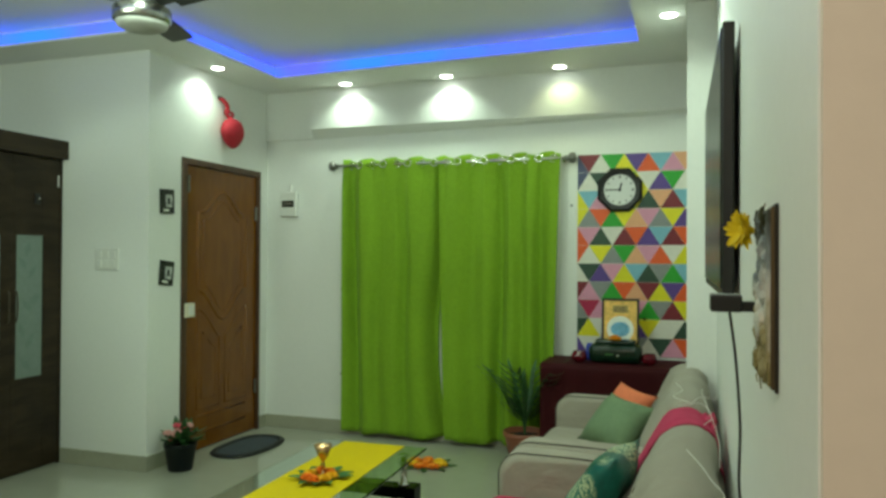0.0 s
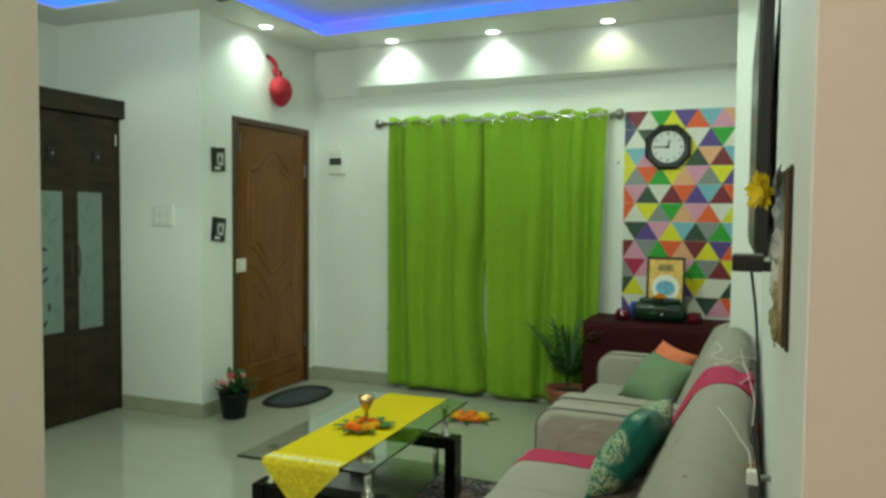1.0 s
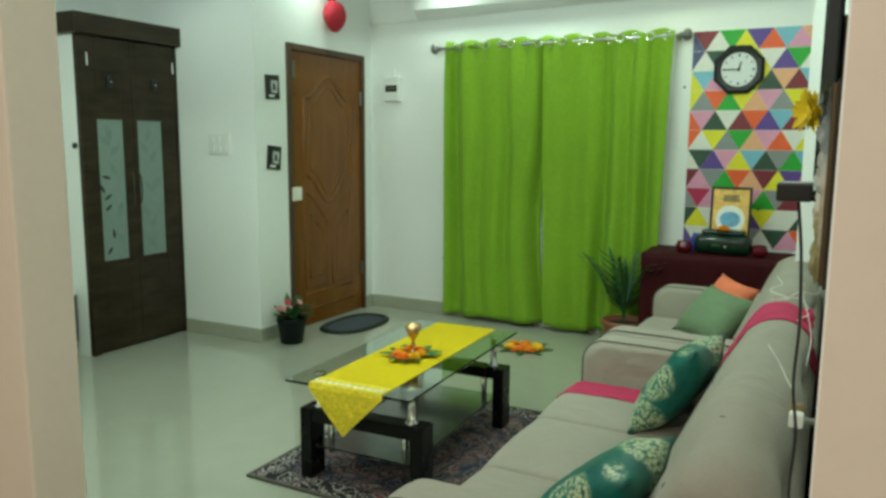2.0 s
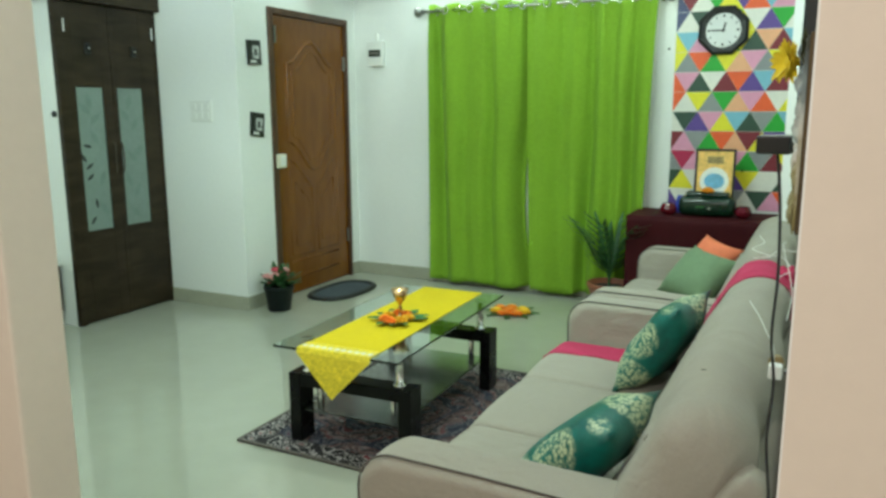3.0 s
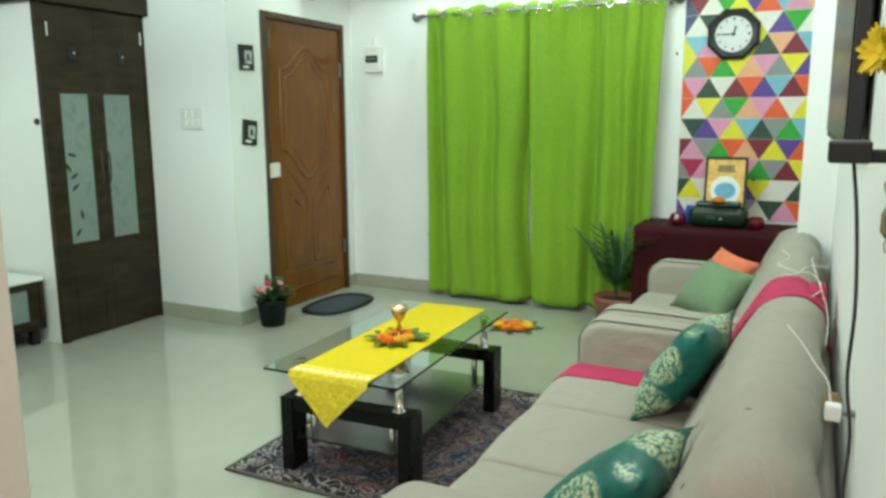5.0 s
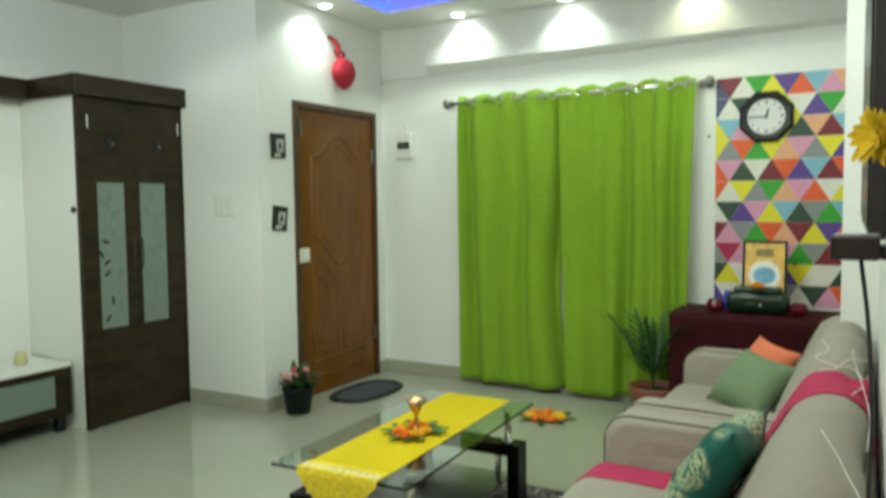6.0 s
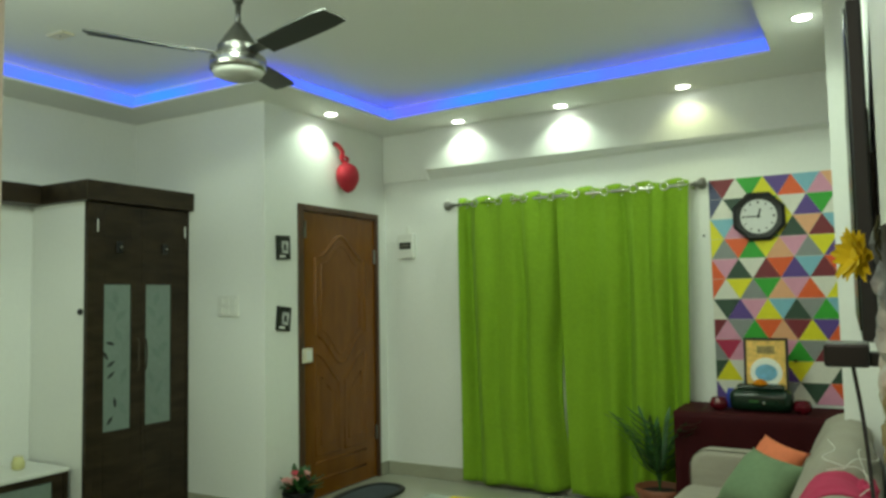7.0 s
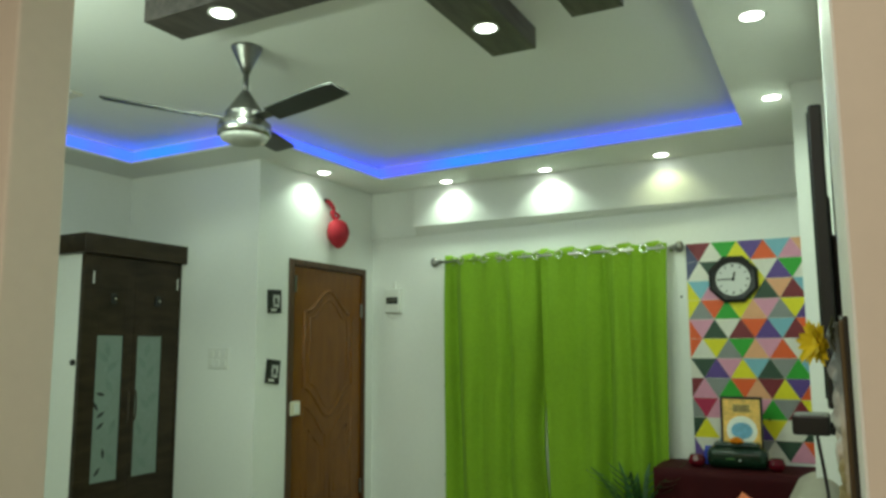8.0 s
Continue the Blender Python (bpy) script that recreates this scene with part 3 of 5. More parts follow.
# ---- curtains ----
rod = thing("curtain_rod", -1.735, YF - 0.09, 2.127, "chrome curtain rod with round finials on the wall", "curtain rod")
part("pole", tube([(-0.92, 0, 0), (0.92, 0, 0)], 0.0125, 14), CHROME, rod, smooth=True)
for s in (-1, 1):
    part("finial", lathe([(0.014, 0), (0.022, 0.006), (0.022, 0.014), (0.014, 0.02), (0.036, 0.036), (0.041, 0.054), (0.034, 0.072), (0.012, 0.082)], 20, m=Matrix.Translation((s * 0.900, 0, 0)) @ pose(0, 0, 0, 0, 90 * s, 0)), STEEL, rod, smooth=True)
    bmx = lathe([(0.026, 0), (0.026, 0.008), (0.012, 0.014)], 18, m=Matrix.Translation((s * 0.885, 0.09, 0)) @ pose(0, 0, 0, 90, 0, 0))
    tube([(s * 0.885, 0.085, 0), (s * 0.885, 0.0, -0.002)], 0.008, 8, bmx)
    part("bracket", bmx, CHROME, rod, smooth=True)


def curtain(x0, x1, b0, b1, waves, pleats, seed, label, part_gap=0.0):
    """One eyelet curtain from x0 to x1 at the rod, b0 to b1 at its hem; pleats: place along it, width, depth."""
    ob = thing("curtain", (x0 + x1) / 2, YF - 0.09, 0.0, label, "curtain", "curtains on the rod")
    cx = (x0 + x1) / 2
    top, n = 2.168, waves

    def fn(u, v):
        z = 0.035 + (top - 0.035) * v
        s = 1 - v
        xa, xb = b0 + (x0 - b0) * v ** 0.8, b1 + (x1 - b1) * v ** 0.8
        xb -= part_gap * math.sin(math.pi * min(1, max(0, (s - 0.40) / 0.56))) ** 0.8
        ph = 2 * math.pi * n * u
        wob = noise.noise((u * 5 + seed, z * 0.7, seed)) * s
        y = 0.026 * v ** 9 * math.sin(ph)
        fall = 0.55 + 0.45 * min(1, s * 1.6)
        for c, wd, d in pleats:
            q = (u - c - 0.018 * math.sin(2.1 * z + 9 * c) - 0.015 * wob) / (wd * (0.8 + 0.5 * s))
            y += d * fall * (1 - 0.7 * v ** 9) * math.exp(-q * q)
        y += 0.006 * (1 - v ** 9) * math.sin(2 * math.pi * 1.05 * n * (u + 0.03 * math.sin(9 * u + seed)) + 1.5 * wob)
        y += 0.028 * noise.noise((u * 2.4 + seed * 3, z * 0.25, 2.0)) + 0.03 * wob - 0.034 * (1 - v ** 9)
        x = xa + (xb - xa) * u + 0.012 * math.sin(2 * ph) * v ** 6 - 0.02 * wob * math.sin(math.pi * u)
        z += 0.014 * math.sin(ph + 0.8) * v ** 30
        if v < 0.02:
            z += 0.012 * math.sin(ph * 0.5 + seed)
        return (x - cx, min(y - 0.012 * s, 0.078), z + 0.012 * noise.noise((u * 6, seed, 0.0)) * s)

    cl = part("cloth", sheet(fn, int(26 * n), 46), CURTAIN, ob, smooth=True)
    thicken(cl, 0.003)
    for k in range(int(2 * n)):
        u = (k + 0.5) / (2 * n)
        p = fn(u, (2.127 - 0.035) / (top - 0.035))
        ringpts = [(p[0] + 0.027 * math.cos(a), p[1] - 0.004, 2.127 + 0.026 * math.sin(a)) for a in (2 * math.pi * i / 18 for i in range(18))]
        part("eyelet", tube(ringpts, 0.0055, 6, closed=True), CHROME, ob, smooth=True)
    return ob


curtain(-2.60, -1.775, -2.585, -1.745, 4.0, [(0.12, 0.065, 0.115), (0.40, 0.07, 0.055), (0.64, 0.055, 0.075), (0.985, 0.075, 0.12)], 2.0,
        "lime green eyelet curtain panel, drawn closed", 0.050)
curtain(-1.79, -0.865, -1.722, -0.93, 4.5, [(0.30, 0.075, 0.045), (0.52, 0.05, 0.075), (0.70, 0.06, 0.055), (0.87, 0.05, 0.085)], 7.0,
        "lime green eyelet curtain panel, drawn closed, hem gathered")

# ---- mural of triangles on the far wall ----
C = {"M": (0.19, 0.014, 0.026), "W": (0.74, 0.73, 0.66), "G": (0.025, 0.36, 0.025), "Y": (0.76, 0.70, 0.012), "P": (0.10, 0.05, 0.27), "O": (0.78, 0.11, 0.02),
     "B": (0.20, 0.46, 0.58), "K": (0.70, 0.31, 0.46), "E": (0.78, 0.40, 0.22), "D": (0.025, 0.065, 0.04), "S": (0.25, 0.27, 0.27), "N": (0.06, 0.07, 0.16), "R": (0.42, 0.012, 0.07)}
PAINT = {k: mat("mural_paint_" + k.lower(), v, 0.5, var=0.06, scale=9) for k, v in C.items()}
ROWSM = ["NMWGYPOBKE", "NWDWGYWPGW", "YBKWGYDEMB", "YSOGYEKSYP", "OKDWMOPBMO", "OWYSGEKOWY", "WDPKYBDSGB", "MKSGOEMYPO", "SRKWEKGSMY", "DYWPOPYWWD", "PWBKWSWDKO"]
AX0, AX1, AZ1, RH, BASE = -0.757, 0.003, 2.153, 0.1305, 0.165
mural = thing("wall_mural", AX0, YF, AZ1 - 11 * RH, "wall panel of bright painted triangles in many colours", "mural")
part("ground_sheet", box(0, AX1 - AX0, -0.004, -0.0005, 0, 11 * RH), PAINT["W"], mural, "white painted ground")
SHAPES = {}


def triangle(pts, key):
    """Clip a triangle to the panel's width and give it a shared mesh."""
    wd = AX1 - AX0
    for lim, sgn in ((0.0, 1), (wd, -1)):
        out = []
        for i, p in enumerate(pts):
            q = pts[i - 1]
            a, b = sgn * (q[0] - lim), sgn * (p[0] - lim)
            if a * b < 0:
                t = a / (a - b)
                out.append((q[0] + t * (p[0] - q[0]), q[1] + t * (p[1] - q[1])))
            if b >= 0:
                out.append(p)
        pts = out
        if len(pts) < 3:
            return
    ox, oz = pts[0]
    sig = (key, tuple((round(x - ox, 3), round(z - oz, 3)) for x, z in pts))
    if sig not in SHAPES:
        t = bmesh.new()
        f = t.faces.new([t.verts.new((x - ox, -0.0062, z - oz)) for x, z in pts])
        r = bmesh.ops.extrude_face_region(t, geom=[f])
        bmesh.ops.translate(t, verts=[v for v in r["geom"] if isinstance(v, bmesh.types.BMVert)], vec=(0, 0.003, 0))
        bmesh.ops.recalc_face_normals(t, faces=t.faces)
        me = bpy.data.meshes.new("triangle")
        t.to_mesh(me)
        t.free()
        me.materials.append(PAINT[key])
        SHAPES[sig] = me
    ob = new("triangle", SHAPES[sig])
    ob.parent, ob.location = mural, (ox, 0, oz)


for r, row in enumerate(ROWSM):
    z1 = (11 - r) * RH
    z0 = z1 - RH
    for k, key in enumerate(row):
        odd = r % 2
        x = (k - 1) * BASE / 2
        down = k % 2 == 1 - odd
        s = 0.0012
        if down:
            triangle([(x + s, z1 - s), (x + BASE - s, z1 - s), (x + BASE / 2, z0 + s)], key)
        else:
            triangle([(x + s, z0 + s), (x + BASE - s, z0 + s), (x + BASE / 2, z1 - s)], key)

clock = thing("wall_clock", -0.457, YF - 0.007, 1.893, "black octagonal wall clock with white dial", "clock")
RX = pose(0, 0, 0, 90, 0, 0)
part("case", lathe([(0.160, 0.0), (0.168, 0.012), (0.166, 0.028), (0.145, 0.040), (0.128, 0.036), (0.126, 0.020)], 8, m=RX @ pose(0, 0, 0, 0, 0, 22.5)), BLACK, clock)
part("bezel", lathe([(0.132, 0.022), (0.132, 0.034), (0.116, 0.038), (0.110, 0.030), (0.110, 0.022)], 40, m=RX), BLACK, clock, smooth=True)
part("dial", lathe([(0.112, 0.018), (0.112, 0.024)], 40, m=RX), mat("clock_dial", (0.68, 0.70, 0.68), 0.3, var=0.05), clock, "white dial")
for k in range(12):
    a = radians(30 * k)
    w2 = 0.007 if k % 3 else 0.013
    t = box(-w2 / 2, w2 / 2, -0.0265, -0.024, 0.084, 0.098)
    bmesh.ops.transform(t, matrix=pose(0, 0, 0, 0, math.degrees(a), 0), verts=t.verts)
    part("hour_mark", t, BLACK, clock)
for nm, ang, ln, w2 in (("hour_hand", 15, 0.05, 0.011), ("minute_hand", 270, 0.078, 0.008)):
    t = box(-w2 / 2, w2 / 2, -0.031, -0.028, -0.012, ln)
    bmesh.ops.transform(t, matrix=pose(0, 0, 0, 0, ang, 0), verts=t.verts)
    part(nm, t, BLACK, clock)
part("hub", lathe([(0.009, 0.024), (0.009, 0.033), (0.004, 0.034)], 14, m=RX), BLACK, clock)

# ---- side table with its cloth and what stands on it ----
st = thing("side_table", -0.47, 4.77, 0, "low wooden side table under a cloth", "table")
for x in (-0.40, 0.40):
    for y in (-0.17, 0.17):
        part("leg", box(x - 0.02, x + 0.02, y - 0.02, y + 0.02, 0, 0.66, 0.003), DOORFRAME, st)
part("top", box(-0.44, 0.44, -0.21, 0.21, 0.66, 0.69, 0.004), DOORFRAME, st)
cloth = thing("table_cloth", -0.47, 4.77, 0, "maroon cloth hanging to the floor over the side table", "cloth")


def drape(u, v):
    x = -0.46 + 0.92 * u
    if v < 0.55:
        z = 0.02 + (0.70 - 0.02) * v / 0.55
        y = -0.232 - 0.014 * (math.sin(u * 31) + 0.5 * math.sin(u * 53 + 1)) * (0.70 - z) / 0.6
    else:
        z, y = 0.703, -0.225 + (v - 0.55) / 0.45 * 0.44
    return (x, y, z)


thicken(part("front_fall", sheet(drape, 90, 40), MAROON, cloth, smooth=True), 0.004)
for s in (-1, 1):
    thicken(part("side_fall", sheet(lambda u, v, s=s: (s * (0.462 + 0.012 * math.sin(u * 14 + s) * (1 - v)), -0.23 + 0.44 * u, 0.02 + 0.683 * v), 40, 24), MAROON, cloth, smooth=True), 0.004)
TZ = 0.706
rad = thing("green_casket", -0.455, 4.72, TZ, "dark green glossy rounded box on the maroon cloth", "box")
part("body", box(-0.175, 0.175, -0.070, 0.070, 0.0, 0.130, 0.046, 5), GREENBOX, rad, smooth=True)
part("lid", box(-0.132, 0.132, -0.050, 0.050, 0.120, 0.158, 0.018, 4), GREENBOX, rad, smooth=True)
part("badge", box(-0.06, -0.01, -0.0725, -0.0695, 0.060, 0.068), LEAF, rad, "small green badge")
part("knob", lathe([(0.008, 0), (0.010, 0.008), (0.005, 0.012)], 12, m=Matrix.Translation((0.02, -0.070, 0.055)) @ RX), CHROME, rad, smooth=True)
fr = thing("picture_frame", -0.435, 4.80, TZ, "black framed devotional picture in yellow and blue, propped upright", "picture")
fr.matrix_world = pose(-0.435, 4.81, TZ + 0.002, -6, 0, 0)
FW, FZ0, FZ1 = 0.125, 0.10, 0.425
part("frame_side", box(-FW, -FW + 0.014, -0.012, 0.012, 0, FZ1, 0.002), BLACK, fr)
part("frame_side", box(FW - 0.014, FW, -0.012, 0.012, 0, FZ1, 0.002), BLACK, fr)
part("frame_top", box(-FW + 0.014, FW - 0.014, -0.012, 0.012, FZ1 - 0.014, FZ1, 0.002), BLACK, fr)
part("frame_bottom", box(-FW + 0.014, FW - 0.014, -0.012, 0.012, 0, 0.014, 0.002), BLACK, fr)
part("print", box(-FW + 0.014, FW - 0.014, -0.004, 0.008, 0.014, FZ1 - 0.014), mat("yellow_print", (0.80, 0.50, 0.12), 0.35, var=0.35, scale=16), fr, "yellow printed picture")
disc = lathe([(0.090, 0), (0.090, 0.0015)], 32, m=Matrix.Translation((0, -0.004, 0.215)) @ RX)
part("ring_shape", disc, mat("pale_print", (0.84, 0.86, 0.80), 0.35), fr)
part("oval_shape", lathe([(0.063, 0), (0.063, 0.0015)], 32, m=Matrix.Translation((0, -0.0056, 0.215)) @ RX @ Matrix.Diagonal((1, 0.8, 1, 1))), mat("blue_print", (0.16, 0.42, 0.62), 0.35, var=0.3, scale=30), fr)
part("upper_shape", box(-0.05, 0.05, -0.0055, -0.004, 0.33, 0.375, 0.0005), mat("brown_print", (0.30, 0.22, 0.07), 0.4, var=0.5, scale=60), fr)
BOWLRED = mat("dark_red_glass", (0.11, 0.005, 0.012), 0.15, var=0.3, scale=30)
for x, s in ((-0.695, 1.0), (-0.235, 0.95)):
    bowl = thing("red_candle_bowl", x, 4.70, TZ, "small faceted red glass candle bowl", "candle holder", "candle bowls on the cloth")
    part("bowl", lathe([(0.028 * s, 0), (0.050 * s, 0.018), (0.054 * s, 0.04), (0.040 * s, 0.072), (0.034 * s, 0.07), (0.044 * s, 0.04), (0.03 * s, 0.015)], 10), BOWLRED, bowl)
    part("candle", lathe([(0.026 * s, 0.022), (0.026 * s, 0.05), (0.003, 0.052), (0.003, 0.064)], 12), CREAMPL, bowl)
bl = thing("blue_box", -0.635, 4.83, TZ, "small bright blue box behind the candle bowl", "box")
part("body", box(-0.03, 0.03, -0.025, 0.025, 0, 0.10, 0.006), BLUE, bl)
part("lid", box(-0.026, 0.026, -0.021, 0.021, 0.10, 0.114, 0.004), BLUE, bl)


def blossom(r, n=46, seed=1, squash=0.7):
    """A double blossom of many small petals."""
    random.seed(seed)
    t = bmesh.new()
    for k in range(n):
        h = (k + 0.5) / n
        a = 2.39996 * k
        el = math.asin(h)
        c = Vector((math.cos(a) * math.cos(el), math.sin(a) * math.cos(el), math.sin(el) * squash))
        side = Vector((-math.sin(a), math.cos(a), 0))
        q = r * random.uniform(0.88, 1.08)
        tip, base = c * q, c * q * 0.35
        w2 = r * 0.30
        upv = c.cross(side).normalized() * r * 0.06
        vs = [t.verts.new(base), t.verts.new(tip * 0.85 + side * w2 + upv), t.verts.new(tip + upv * -1), t.verts.new(tip * 0.85 - side * w2 + upv)]
        t.faces.new(vs)
    lathe([(r * 0.5, -r * 0.02), (r * 0.66, r * 0.12), (r * 0.6, r * 0.36), (r * 0.2, r * 0.5)], 10, t)
    return t


def leaf_mesh(ln, wd, bend=0.2, t=None, m=None):
    out = t or bmesh.new()
    b = bmesh.new()
    n = 5
    L, R, Cn = [], [], []
    for k in range(n + 1):
        s = k / n
        w2 = wd / 2 * math.sin(math.pi * min(0.98, 0.06 + 0.94 * s)) ** 0.8
        z = bend * ln * math.sin(s * 2.2) * 0.5
        Cn.append(b.verts.new((s * ln, 0, z - 0.1 * wd)))
        L.append(b.verts.new((s * ln, w2, z)))
        R.append(b.verts.new((s * ln, -w2, z)))
    for k in range(n):
        b.faces.new((Cn[k], Cn[k + 1], L[k + 1], L[k]))
        b.faces.new((R[k], R[k + 1], Cn[k + 1], Cn[k]))
    join(out, b, m)
    return out


mg = thing("marigold", -0.455, 4.695, TZ + 0.158, "yellow-orange marigold blossom laid on the green box", "flower")
part("petals", blossom(0.048, seed=3), mat("golden_petals", (0.85, 0.40, 0.01), 0.7, var=0.2, scale=60), mg)

# ---- palm in a bowl ----
palm = thing("potted_palm", -1.06, 4.66, 0, "dark green palm in a terracotta bowl beside the table", "plant")
part("pot", lathe([(0.085, 0), (0.10, 0.01), (0.135, 0.16), (0.15, 0.19), (0.15, 0.215), (0.135, 0.215), (0.125, 0.18)], 28), TERRA, palm, "terracotta coloured pot", smooth=True)
part("soil", lathe([(0.126, 0.175), (0.126, 0.18), (0.05, 0.19)], 24), SOIL, palm)
random.seed(11)
for k in range(9):
    a = 2.4 * k + random.uniform(-0.3, 0.3)
    lean = random.uniform(0.12, 0.5)
    ln = random.uniform(0.40, 0.56)
    pts = [Vector((math.cos(a) * ln * lean * s ** 1.6, math.sin(a) * ln * lean * s ** 1.6 * 0.8, 0.18 + ln * s * (1.02 - 0.42 * lean * s))) for s in (i / 8 for i in range(9))]
    t = tube(pts, [0.005 * (1 - 0.75 * i / 8) for i in range(9)], 5)
    for i in range(2, 9):
        d = (pts[min(i + 1, 8)] - pts[i - 1]).normalized()
        for s in (-1, 1):
            yaw = math.degrees(math.atan2(d.y, d.x)) + s * 24
            m = Matrix.Translation(pts[i]) @ pose(0, 0, 0, 0, -math.degrees(math.asin(max(-1, min(1, d.z)))) * 0.72 + 8, yaw)
            leaf_mesh(0.19 * (1.1 - 0.05 * i), 0.024, -0.3, t, m)
    part("frond", t, DARKLEAF, palm)

# ---- sofas ----
SEATX, BACKX = -0.76, 0.10


def sofa(y0, y1, seats, label):
    cx, cy, hl = (SEATX + BACKX) / 2, (y0 + y1) / 2, (y1 - y0) / 2
    ob = thing("sofa", cx, cy, 0, label, "sofa", "sofas along the wall")
    f, bk, aw = SEATX - cx, BACKX - cx, 0.17
    part("base", prism([(f + 0.04, 0.07), (bk - 0.06, 0.07), (bk - 0.03, 0.27), (f + 0.02, 0.27)], -hl + 0.02, hl - 0.02, 0.015), SOFA, ob, smooth=True)
    # backrest with a rolled top
    prof = [(bk - 0.02, 0.10), (bk, 0.45), (bk + 0.005, 0.70)] + arc(bk - 0.085, 0.745, 0.095, -10, 150, 9) + [(bk - 0.215, 0.70), (bk - 0.285, 0.56), (bk - 0.345, 0.44), (bk - 0.35, 0.30), (bk - 0.28, 0.12)]
    part("backrest", rumple(prism(prof, -hl + 0.012, hl - 0.012, 0.11, puff=0.006), 0.018, 6.0, y0), SOFA, ob, smooth=True)
    part("back_panel", prism([(bk - 0.14, 0.10), (bk + 0.030, 0.10), (bk + 0.044, 0.40), (bk + 0.043, 0.655), (bk + 0.020, 0.70), (bk - 0.12, 0.67)], -hl + 0.004, hl - 0.004, 0.02), SOFA, ob, smooth=True)
    if seats > 1:
        # the upholstered end of the frame stands in front of the back cushion
        part("end_panel", prism([(x - cx, z) for x, z in ((-0.07, 0.10), (0.135, 0.10), (0.143, 0.40), (0.143, 0.64), (0.138, 0.70), (0.124, 0.738), (0.102, 0.752), (0.078, 0.740), (0.052, 0.705), (0.022, 0.652), (-0.008, 0.592), (-0.05, 0.50), (-0.07, 0.40))], -hl - 0.014, -hl + 0.075, 0.026), SOFA, ob, smooth=True)
    inner = hl - aw
    for k in range(seats):
        a, b = -inner + 2 * inner * k / seats, -inner + 2 * inner * (k + 1) / seats
        part("seat_cushion", prism([(f + 0.03, 0.272), (bk - 0.30, 0.272), (bk - 0.28, 0.40), (bk - 0.31, 0.445), (f + 0.20, 0.452)] + arc(f + 0.085, 0.375, 0.077, 85, 190, 7), a + 0.003, b - 0.003, 0.022, puff=0.008), SOFA, ob, smooth=True)
    for s in (-1, 1):
        a, b = (-hl, -hl + aw) if s < 0 else (hl - aw, hl)
        g = f + (0.018 if s < 0 and seats > 1 else 0.045)
        front = arc(g + 0.10, 0.528, 0.09, 88, 178, 9)
        ap = [(g + 0.03, 0.08), (bk - 0.10, 0.08), (bk - 0.10, 0.60), (bk - 0.24, 0.608), (g + 0.30, 0.617)] + front + [(g + 0.01, 0.30)]
        arm = part("armrest", rumple(prism(ap, a, b, 0.035, puff=0.004), 0.003, 6.0, s), SOFA, ob, smooth=True)
        path = [(x, a + 0.022, z) for x, z in ([(bk - 0.26, 0.610), (g + 0.30, 0.619)] + arc(g + 0.10, 0.528, 0.0925, 88, 178, 9) + [(g + 0.008, 0.30), (g + 0.03, 0.10)])]
        part("piping", tube(path, 0.0028, 6), PIPING, arm, "dark piping", smooth=True)
    for x in (f + 0.09, bk - 0.12):
        for y in (-hl + 0.10, hl - 0.10):
            part("foot", lathe([(0.022, 0), (0.03, 0.075)], 14, m=Matrix.Translation((x, y, 0))), BLACK, ob, smooth=True)
    return ob


long_sofa = sofa(0.99, 2.705, 3, "grey-beige fabric three-seat sofa with dark piping")
sofa(2.725, 4.02, 1, "grey-beige fabric armchair sofa with dark piping")

# pink throw over the joint of the two sofas and along the seat
throw = thing("throw_cloth", -0.02, 2.47, 0.45, "crimson throw draped over the sofa back and seat", "cloth")


def surface(ob, kinds):
    """The outer surface of some of a thing's parts, to lay cloth on."""
    verts, polys = [], []
    for c in ob.children:
        if c.name.split(".")[0] in kinds:
            base = len(verts)
            verts += [v.co + Vector((ob.location.x, ob.location.y, ob.location.z)) for v in c.data.vertices]
            polys += [[base + i for i in p.vertices] for p in c.data.polygons]
    return BVHTree.FromPolygons(verts, polys)


SKIN = surface(long_sofa, ("backrest", "back_panel", "seat_cushion", "base"))


# small stitched tucks in the cover; dark slivers stand for their crease shade
for x, y, dx, dy in ((-0.122, 1.22, 0.004, 0.020), (-0.017, 1.28, -0.018, 0.010), (-0.148, 1.62, 0.010, 0.016), (-0.130, 1.98, 0.008, 0.014)):
    pts = []
    for k in range(5):
        f = k / 4 - 0.5
        hit = SKIN.ray_cast(Vector((x + dx * f, y + dy * f, 1.3)), Vector((0, 0, -1)))[0]
        pts.append(hit - long_sofa.location + Vector((0, 0, 0.0004)))
    part("stitched_tuck", tube(pts, [0.0006, 0.0022, 0.0026, 0.0022, 0.0006], 6), PIPING, long_sofa, smooth=True)


